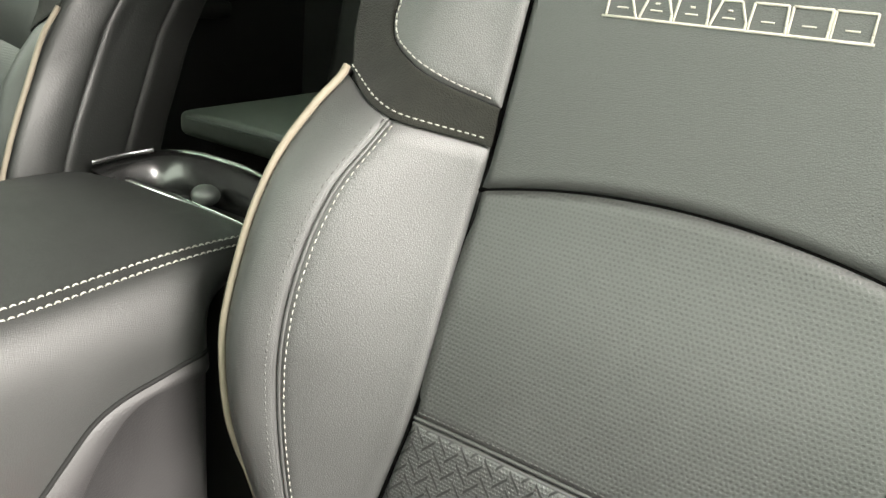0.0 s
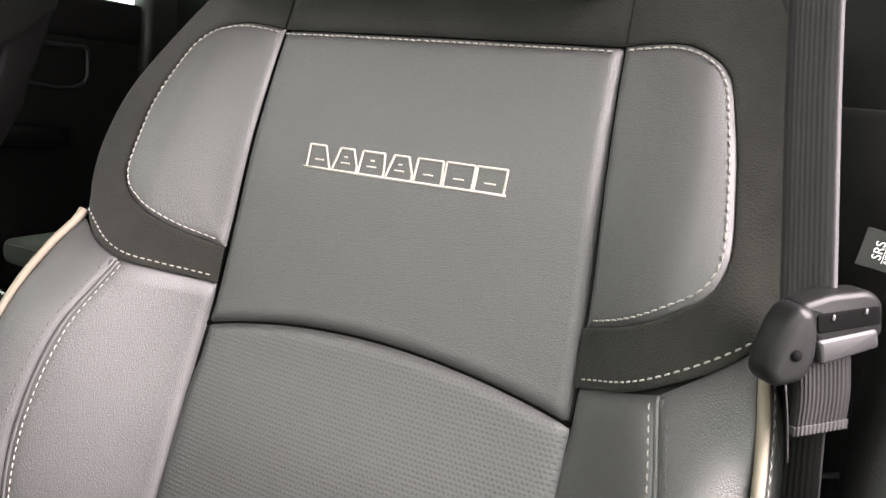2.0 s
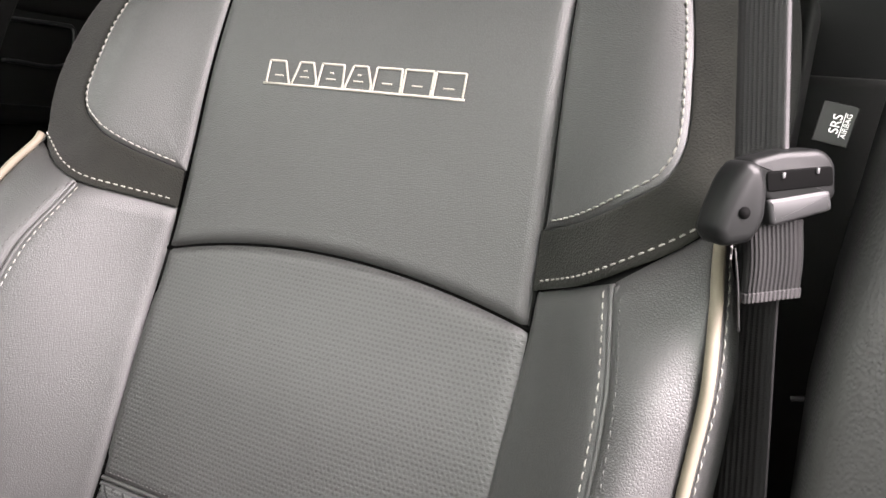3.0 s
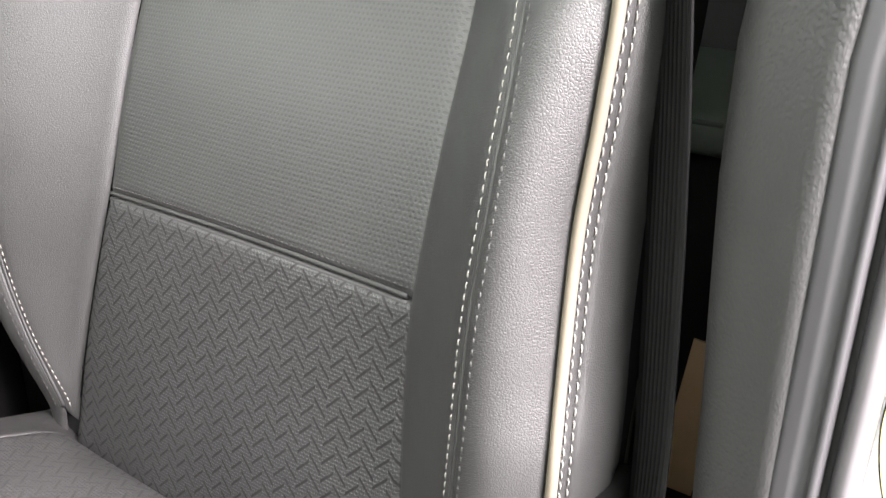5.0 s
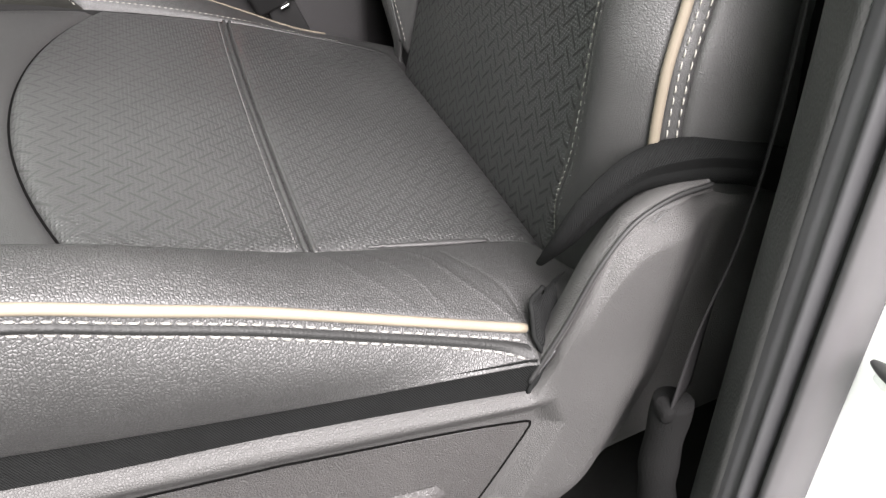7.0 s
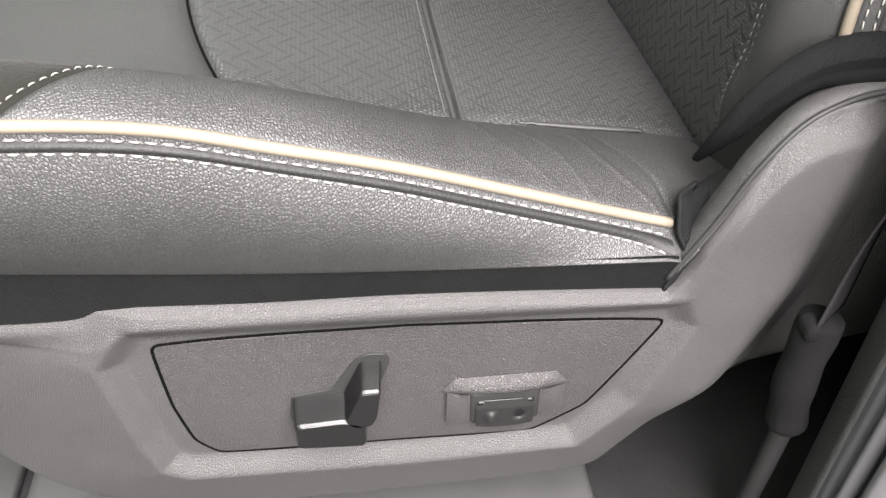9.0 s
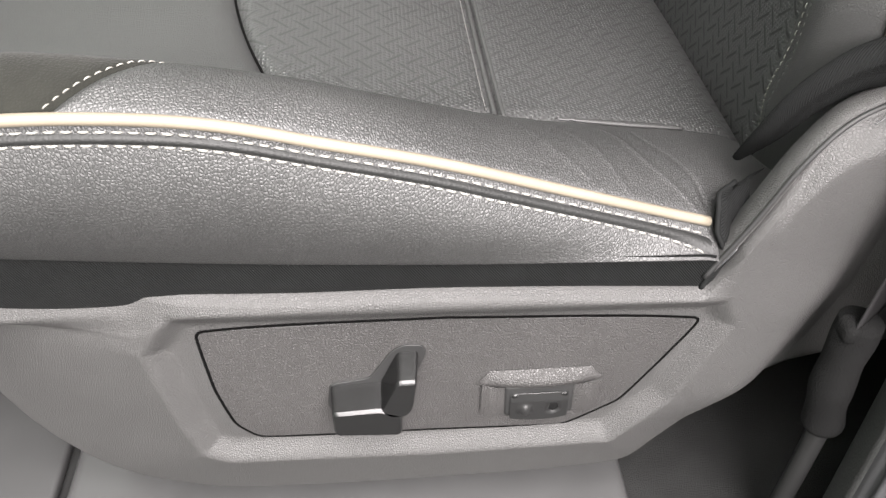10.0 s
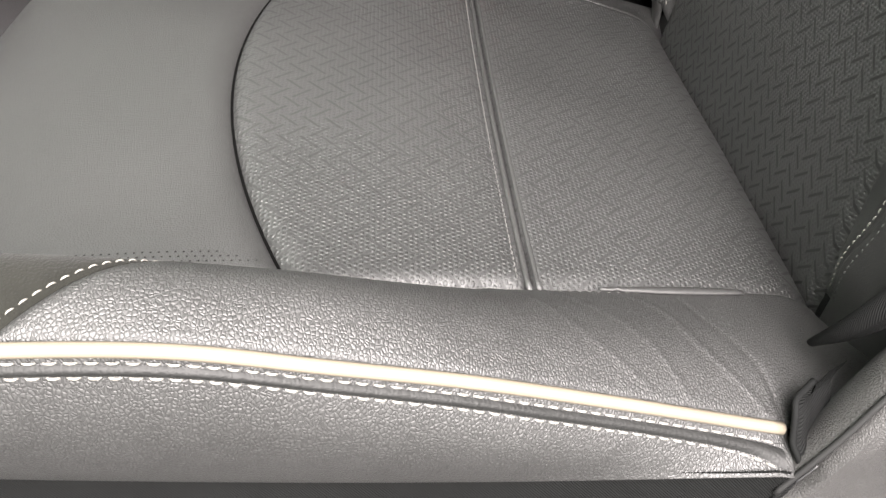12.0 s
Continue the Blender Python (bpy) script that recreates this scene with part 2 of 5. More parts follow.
def polyline(points, n, close=False):
    """n points at even steps along a smooth line through the given ones."""
    p = np.array(points, float)
    if close:
        p = np.vstack([p[-2:], p, p[:3]])
    s = np.concatenate([[0], np.cumsum(np.linalg.norm(np.diff(p, axis=0), axis=1))])
    a, b = (s[2], s[len(points) + 2]) if close else (0, s[-1])
    f = hermite([(si, *pi) for si, pi in zip(s, p)])
    dense = f(np.linspace(a, b, 600))
    q = np.concatenate([[0], np.cumsum(np.linalg.norm(np.diff(dense, axis=0), axis=1))])
    w = np.linspace(0, q[-1], n + 1)[:-1] if close else np.linspace(0, q[-1], n)
    return np.stack([np.interp(w, q, dense[:, j]) for j in range(p.shape[1])], 1)


def mesh_object(name, verts, faces, material, parent=None, label="", uvs=None, smooth=True):
    me = bpy.data.meshes.new(name)
    me.from_pydata([tuple(map(float, v)) for v in verts], [], [tuple(map(int, f)) for f in faces])
    me.materials.append(material)
    if smooth:
        me.polygons.foreach_set("use_smooth", [True] * len(me.polygons))
    if uvs is not None:
        layer = me.uv_layers.new(name="UVMap")
        idx = np.empty(len(me.loops), dtype=np.int32)
        me.loops.foreach_get("vertex_index", idx)
        layer.data.foreach_set("uv", np.asarray(uvs, float)[idx].ravel())
    me.update()
    ob = new(name, me)
    ob.parent = parent
    if label:
        tagged(ob, label)
    return ob


def part(name, bm, material, parent, label="", smooth=True):
    me = bpy.data.meshes.new(name)
    bm.to_mesh(me)
    bm.free()
    me.materials.append(material)
    if smooth:
        me.polygons.foreach_set("use_smooth", [True] * len(me.polygons))
    ob = new(name, me)
    ob.parent = parent
    if label:
        tagged(ob, label)
    return ob


def thing(name, label, category, group="", kind=""):
    return tagged(new(name), label, category, group, kind)


def grid_faces(nu, nv, wrap=False, off=0):
    i, j = np.meshgrid(np.arange(nu if wrap else nu - 1), np.arange(nv - 1), indexing="ij")
    i2 = (i + 1) % nu
    return (np.stack([i * nv + j, i2 * nv + j, i2 * nv + j + 1, i * nv + j + 1], -1).reshape(-1, 4) + off)


def block(size, at, bevel=0.004, turn=(0, 0, 0), seg=2):
    """A bevelled box as a bmesh."""
    bm = bmesh.new()
    bmesh.ops.create_cube(bm, size=1)
    bmesh.ops.scale(bm, vec=size, verts=bm.verts)
    if bevel:
        bmesh.ops.bevel(bm, geom=bm.edges[:], offset=min(bevel, min(size) * 0.45), segments=seg, profile=0.6, affect="EDGES")
    bmesh.ops.transform(bm, matrix=pose(*at, *turn), verts=bm.verts)
    return bm


def sweep(line, radius, sides=8, flat=1.0, normal=None):
    """Verts and faces of a tube along a line of points; flat squashes it across its normal."""
    p = np.array(line, float)
    n = len(p)
    t = np.gradient(p, axis=0)
    t /= np.linalg.norm(t, axis=1)[:, None] + 1e-12
    ref = np.tile(np.array(normal if normal is not None else (0.31, 0.2, 0.93)), (n, 1)) if normal is None or np.ndim(normal) == 1 else np.array(normal)
    a = ref - (ref * t).sum(1)[:, None] * t
    a /= np.linalg.norm(a, axis=1)[:, None] + 1e-12
    b = np.cross(t, a)
    r = np.broadcast_to(np.asarray(radius, float), (n,))
    ang = np.linspace(0, 2 * np.pi, sides, endpoint=False)
    v = p[:, None] + r[:, None, None] * (np.cos(ang)[None, :, None] * a[:, None] * flat + np.sin(ang)[None, :, None] * b[:, None])
    v = v.reshape(-1, 3)
    i, j = np.meshgrid(np.arange(n - 1), np.arange(sides), indexing="ij")
    j2 = (j + 1) % sides
    f = [tuple(q) for q in np.stack([i * sides + j, i * sides + j2, (i + 1) * sides + j2, (i + 1) * sides + j], -1).reshape(-1, 4)]
    f += [tuple(range(sides))[::-1], tuple((n - 1) * sides + k for k in range(sides))]
    return v, f


def tube(name, line, radius, material, parent, label="", sides=10, flat=1.0, normal=None):
    v, f = sweep(line, radius, sides, flat, normal)
    return mesh_object(name, v, f, material, parent, label)


def stitches(name, line, normals, parent, step=0.0058, length=0.0042, width=0.0006, material=None, lift=0.0004, label="pale contrast stitching"):
    """A row of single thread stitches along a line on a surface, as one mesh."""
    p, nn = np.array(line, float), np.array(normals, float)
    q = np.concatenate([[0], np.cumsum(np.linalg.norm(np.diff(p, axis=0), axis=1))])
    at = np.arange(step / 2, q[-1] - step / 2, step)
    verts, faces = [], []
    for s in at:
        ss = np.linspace(s - length / 2, s + length / 2, 5)
        c = np.stack([np.interp(ss, q, p[:, k]) for k in range(3)], 1)
        n = np.array([np.interp(s, q, nn[:, k]) for k in range(3)])
        n /= np.linalg.norm(n)
        c = c + n * (lift + width * 0.9 * np.array([-1.2, 0.3, 0.6, 0.3, -1.2])[:, None])
        v, f = sweep(c, width * np.array([0.6, 1, 1.05, 1, 0.6]), 6, 0.8, n)
        o = len(verts)
        verts.extend(v)
        faces.extend(tuple(k + o for k in g) for g in f)
    return mesh_object(name, verts, faces, material or THREAD, parent, label)


def border_distance(pts, loop):
    """Distance of each of pts to a closed loop, both in two dimensions."""
    a, b = loop, np.roll(loop, -1, axis=0)
    d = np.full(len(pts), 9.0)
    ab = b - a
    l2 = (ab ** 2).sum(1) + 1e-15
    for k in range(len(a)):
        t = np.clip(((pts - a[k]) @ ab[k]) / l2[k], 0, 1)
        d = np.minimum(d, np.hypot(*(pts - a[k] - t[:, None] * ab[k]).T))
    return d


def ruled(low, high, nv):
    """A grid of points between two lines of as many points."""
    w = np.linspace(0, 1, nv)[None, :, None]
    w = 0.5 - 0.5 * np.cos(np.pi * w) if nv > 14 else w
    return (low[:, None] * (1 - w) + high[:, None] * w)


def panel(name, low, high, nv, surface, material, parent, label="", roll=0.009, sink=0.007, puff=0.0):
    """A sewn panel between two lines in the surface's own plane: its rim rolls down into the seams."""
    g = ruled(np.array(low), np.array(high), nv)
    nu = len(low)
    flatp = g.reshape(-1, 2)
    loop = np.vstack([g[:, 0], g[-1, 1:], g[-2::-1, -1], g[0, -2:0:-1]])
    d = border_distance(flatp, loop)
    p, n = surface(flatp)
    s = np.clip(d / roll, 0, 1)
    drop = -sink * (1 - np.sqrt(np.clip(1 - (1 - s) ** 2, 0, 1))) + puff * (1 - np.exp(-d / 0.03))
    v = p + n * drop[:, None]
    f = grid_faces(nu, nv)
    a = v[f[0]]
    if np.dot(np.cross(a[1] - a[0], a[2] - a[0]), n[f[0][0]]) < 0:
        f = f[:, ::-1]
    return mesh_object(name, v, f, material, parent, label, uvs=flatp)


def on_surface(surface, line):
    p, n = surface(np.array(line, float))
    return p, n


def numeric_surface(fn):
    """From fn(ab) -> points, a function that gives points and outward normals."""
    def f(ab):
        e = 1e-4
        p = fn(ab)
        da = fn(ab + [e, 0]) - fn(ab - [e, 0])
        db = fn(ab + [0, e]) - fn(ab - [0, e])
        n = np.cross(da, db)
        n /= np.linalg.norm(n, axis=1)[:, None] + 1e-15
        return p, n
    return f


# ---- the seat's own shape ----
BACK_MID = hermite([(0.26, 0.404), (0.34, 0.414), (0.40, 0.420), (0.46, 0.428), (0.55, 0.444), (0.64, 0.468), (0.725, 0.495), (0.80, 0.511), (0.875, 0.525), (0.96, 0.55), (1.03, 0.578), (1.08, 0.62)])
SEAM_BY = {-1: hermite([(0.26, 0.219), (0.36, 0.198), (0.42, 0.1855), (0.48, 0.173), (0.555, 0.158), (0.725, 0.152), (0.96, 0.139), (1.08, 0.132)]),
           1: hermite([(0.26, 0.170), (0.36, 0.166), (0.47, 0.155), (0.555, 0.149), (0.64, 0.150), (0.725, 0.152), (0.96, 0.139), (1.08, 0.132)])}
STITCH_BY = {-1: hermite([(0.26, 0.227, 0.408), (0.34, 0.210, 0.408), (0.36, 0.208, 0.404), (0.385, 0.211, 0.399), (0.43, 0.222, 0.392), (0.50, 0.234, 0.386), (0.58, 0.240, 0.384),
                          (0.65, 0.238, 0.394), (0.72, 0.228, 0.421), (0.78, 0.210, 0.464), (0.85, 0.208, 0.489), (0.96, 0.196, 0.541), (1.08, 0.18, 0.62)]),
             1: hermite([(0.26, 0.182, 0.405), (0.34, 0.184, 0.408), (0.385, 0.197, 0.398), (0.43, 0.213, 0.396), (0.50, 0.220, 0.395), (0.58, 0.222, 0.399),
                         (0.65, 0.226, 0.407), (0.72, 0.224, 0.428), (0.78, 0.209, 0.464), (0.85, 0.208, 0.489), (0.96, 0.196, 0.541), (1.08, 0.18, 0.62)])}
EDGE_BY = {-1: hermite([(0.26, 0.255, 0.450), (0.34, 0.262, 0.435), (0.40, 0.270, 0.414), (0.46, 0.277, 0.398), (0.52, 0.286, 0.381), (0.59, 0.290, 0.376), (0.66, 0.290, 0.391),
                        (0.735, 0.284, 0.422), (0.775, 0.270, 0.446), (0.80, 0.262, 0.467), (0.825, 0.270, 0.478), (0.85, 0.274, 0.488), (0.90, 0.266, 0.509), (0.95, 0.248, 0.540), (0.99, 0.228, 0.566), (1.03, 0.206, 0.595), (1.08, 0.18, 0.64)]),
           1: hermite([(0.26, 0.250, 0.460), (0.34, 0.256, 0.445), (0.40, 0.262, 0.430), (0.46, 0.267, 0.418), (0.50, 0.268, 0.416), (0.55, 0.264, 0.424), (0.62, 0.261, 0.432), (0.69, 0.266, 0.434),
                       (0.735, 0.269, 0.434), (0.77, 0.266, 0.442), (0.805, 0.260, 0.464), (0.85, 0.266, 0.488), (0.90, 0.262, 0.511), (0.95, 0.248, 0.541), (0.99, 0.228, 0.566), (1.03, 0.206, 0.595), (1.08, 0.18, 0.64)])}


def back_points(ab):
    """Front of the backrest over (x, z)."""
    x, z = ab[:, 0], ab[:, 1]
    ax = np.abs(x)
    right = x > 0
    y0, xs = BACK_MID(z), np.where(right, SEAM_BY[1](z), SEAM_BY[-1](z))
    st = np.where(right[:, None], STITCH_BY[1](z), STITCH_BY[-1](z))
    ed = np.where(right[:, None], EDGE_BY[1](z), EDGE_BY[-1](z))
    y = np.empty_like(x)
    inner = ax <= xs
    y[inner] = y0[inner] - 0.004 * (1 - (ax[inner] / xs[inner]) ** 2)
    k = ~inner & (ax <= st[:, 0])
    w = (ax[k] - xs[k]) / (st[k, 0] - xs[k])
    y[k] = y0[k] + (st[k, 1] - y0[k]) * (w * w * (3 - 2 * w) * 0.35 + 0.65 * w)
    k = ax > st[:, 0]
    w = (ax[k] - st[k, 0]) / (ed[k, 0] - st[k, 0])
    bulge = 0.012 * np.sin(np.pi * np.clip(w, 0, 1)) * np.clip((0.80 - z[k]) / 0.08, 0, 1)
    y[k] = st[k, 1] + (ed[k, 1] - st[k, 1]) * w - bulge
    return np.stack([x, y, z], 1)


back_raw = numeric_surface(back_points)


def back_surface(ab):
    p, n = back_raw(np.asarray(ab, float))
    flip = n[:, 1] > 0
    n[flip] *= -1
    return p, n


def back_side(sgn):
    """Outer side of the backrest over (depth from the edge, z)."""
    def pts(ab):
        d, z = ab[:, 0], ab[:, 1]
        e = EDGE_BY[sgn](z)
        out = 0.010 * np.sin(np.pi * np.clip(d / 0.09, 0, 1)) - 0.25 * np.clip(d - 0.09, 0, 1)
        return np.stack([sgn * (e[:, 0] + out), e[:, 1] + d * 0.97, z], 1)
    raw = numeric_surface(pts)

    def f(ab):
        p, n = raw(np.asarray(ab, float))
        flip = n[:, 0] * sgn < 0
        n[flip] *= -1
        return p, n
    return f


CUSH_SEAM = hermite([(-0.16, 0.228, 0.380), (-0.12, 0.233, 0.402), (-0.05, 0.236, 0.410), (0.02, 0.235, 0.411), (0.10, 0.229, 0.405), (0.222, 0.213, 0.388), (0.30, 0.200, 0.372), (0.36, 0.188, 0.357), (0.387, 0.183, 0.347), (0.403, 0.181, 0.333), (0.414, 0.179, 0.311), (0.43, 0.178, 0.27), (0.44, 0.175, 0.24)])
CUSH_HUMP = hermite([(-0.16, 0.278, 0.440), (-0.12, 0.283, 0.468), (-0.05, 0.285, 0.479), (0.0, 0.284, 0.477), (0.104, 0.276, 0.456), (0.16, 0.270, 0.437), (0.222, 0.262, 0.413), (0.30, 0.252, 0.385), (0.36, 0.245, 0.365), (0.44, 0.23, 0.33)])
CUSH_KEYS = [(-0.16, 0.306, 0.420), (-0.12, 0.312, 0.450), (-0.05, 0.316, 0.464), (0.02, 0.314, 0.463), (0.076, 0.310, 0.455), (0.13, 0.305, 0.438), (0.187, 0.299, 0.419), (0.25, 0.292, 0.394), (0.345, 0.286, 0.360), (0.44, 0.28, 0.33)]
CUSH_FAR = [(-0.16, 0.284, 0.412), (-0.05, 0.293, 0.446), (0.02, 0.292, 0.440), (0.10, 0.289, 0.422), (0.196, 0.284, 0.392), (0.25, 0.279, 0.371), (0.303, 0.273, 0.350), (0.36, 0.268, 0.336), (0.44, 0.262, 0.315)]
CUSH_BY = {1: hermite(CUSH_KEYS), -1: hermite(CUSH_FAR)}
CUSH_HUMP_FAR = hermite([(y, x - 0.022, z + 0.008) for y, x, z in CUSH_FAR])


def cushion_points(ab):
    """Top of the cushion over (x, y)."""
    x, y = ab[:, 0], ab[:, 1]
    ax = np.abs(x)
    s, h = CUSH_SEAM(y), CUSH_HUMP(y)
    s = np.where((x > 0)[:, None], s, s + np.stack([0.014 * np.clip((y - 0.1) / 0.15, 0, 1), -0.004 * np.clip((y - 0.1) / 0.2, 0, 1) * np.clip(-x / 0.15, 0, 1)], 1))
    e = np.where((x > 0)[:, None], CUSH_BY[1](y), CUSH_BY[-1](y))
    h = np.where((x > 0)[:, None], h, CUSH_HUMP_FAR(y))
    z = np.empty_like(x)
    k = ax <= s[:, 0]
    z[k] = s[k, 1] + 0.006 * (1 - (ax[k] / s[k, 0]) ** 2) * (lambda q: q * q * (3 - 2 * q))(np.clip((0.38 - y[k]) / 0.25, 0, 1))
    k = (ax > s[:, 0]) & (ax <= h[:, 0])
    w = (ax[k] - s[k, 0]) / (h[k, 0] - s[k, 0])
    z[k] = s[k, 1] + (h[k, 1] - s[k, 1]) * np.sin(np.clip(w, 0, 1) * np.pi / 2)
    k = ax > h[:, 0]
    w = (ax[k] - h[k, 0]) / (e[k, 0] - h[k, 0])
    z[k] = h[k, 1] + (e[k, 1] - h[k, 1]) * (1 - np.cos(np.clip(w, 0, 1.2) * np.pi / 2))
    k = (x > 0.2) & (y > 0.12)
    for y0, y1, amp in ((0.17, 0.275, 0.0009), (0.215, 0.30, 0.0008), (0.262, 0.335, 0.0010), (0.30, 0.345, -0.0008)):
        u = np.clip((ax[k] - 0.205) / 0.085, 0, 1)
        path = y0 + (y1 - y0) * u ** 0.8 + 0.003 * np.sin(u * 9 + y0 * 70)
        z[k] += amp * np.exp(-((y[k] - path) / 0.0016) ** 2) * np.sin(np.pi * np.clip(u * 1.05, 0, 1)) ** 0.5
    return np.stack([x, y, z], 1)


cush_raw = numeric_surface(cushion_points)


def cushion_surface(ab):
    p, n = cush_raw(np.asarray(ab, float))
    n[n[:, 2] < 0] *= -1
    return p, n


def skirt(y):
    y = np.asarray(y, float)
    return 0.370 - 0.10 * y + 0.12 * y * y


def cushion_side(sgn):
    """Side of the cushion over (share of the way down, y)."""
    def pts(ab):
        w, y = ab[:, 0], ab[:, 1]
        e = CUSH_BY[sgn](y)
        low = np.minimum(skirt(y), e[:, 1] - 0.012)
        z = e[:, 1] + (low - e[:, 1]) * w
        x = e[:, 0] + (0.306 + 0.011 * (sgn - 1) - e[:, 0]) * w * w + 0.010 * np.sin(np.pi * np.clip(w, 0, 1)) * np.clip((0.36 - y) / 0.15, 0.2, 1)
        return np.stack([sgn * x, y, z], 1)
    raw = numeric_surface(pts)

    def f(ab):
        p, n = raw(np.asarray(ab, float))
        n[n[:, 0] * sgn < 0] *= -1
        return p, n
    return f


def seam_line(sgn, z0, z1, n):
    z = np.linspace(z0, z1, n)
    return np.stack([sgn * SEAM_BY[sgn](z), z], 1)


TOP_Z, LOW_Z = 0.96, 0.28


def lobe_line(sgn, n, grow=0.0):
    """Outer rim of the shoulder panel, from the top seam round to the lower inner corner."""
    g = grow
    pts = [(0.1393, 0.960 + g), (0.170, 0.963 + g), (0.192, 0.959 + g), (0.211 + g * 0.7, 0.947 + g * 0.7), (0.224 + g, 0.915), (0.233 + g, 0.875), (0.237 + g, 0.846), (0.231 + g, 0.826 - g * 0.5),
           (0.212 + g * 0.5, 0.812 - g), (0.182, 0.797 - g), (0.1492, 0.785 - g)]
    p = polyline(pts, n)
    if sgn > 0:
        p[:, 0] -= 0.005 * np.clip((p[:, 0] - 0.17) / 0.05, 0, 1)
    else:
        p[:, 0] += 0.005 * np.clip((p[:, 0] - 0.17) / 0.05, 0, 1) * np.clip((p[:, 1] - 0.85) / 0.04, 0, 1)
    return np.stack([sgn * p[:, 0], p[:, 1]], 1)


LOW_FRAME = {-1: [(0.262, 0.799), (0.245, 0.789), (0.215, 0.773), (0.185, 0.765), (0.1502, 0.757)], 1: [(0.262, 0.811), (0.245, 0.797), (0.215, 0.778), (0.185, 0.762), (0.1506, 0.749)]}


def frame_line(sgn, n):
    """Outer outline of the suede, from the top down to the lower inner corner."""
    z = np.linspace(1.035, LOW_FRAME[sgn][0][1] + 0.004, 40)
    e = EDGE_BY[sgn](z)[:, 0] - 0.001
    pts = [(0.135, 1.035)] + list(zip(np.minimum(e, 0.30), z)) + LOW_FRAME[sgn][1:]
    p = polyline(pts, n)
    return np.stack([sgn * p[:, 0], p[:, 1]], 1)


def low_frame_line(sgn, n):
    """Lower rim of the suede, from the outline to the insert."""
    p = polyline(LOW_FRAME[sgn], n)
    return np.stack([sgn * p[:, 0], p[:, 1]], 1)


def arch(x):
    return 0.726 + 0.020 * (1 - (x / 0.152) ** 2)


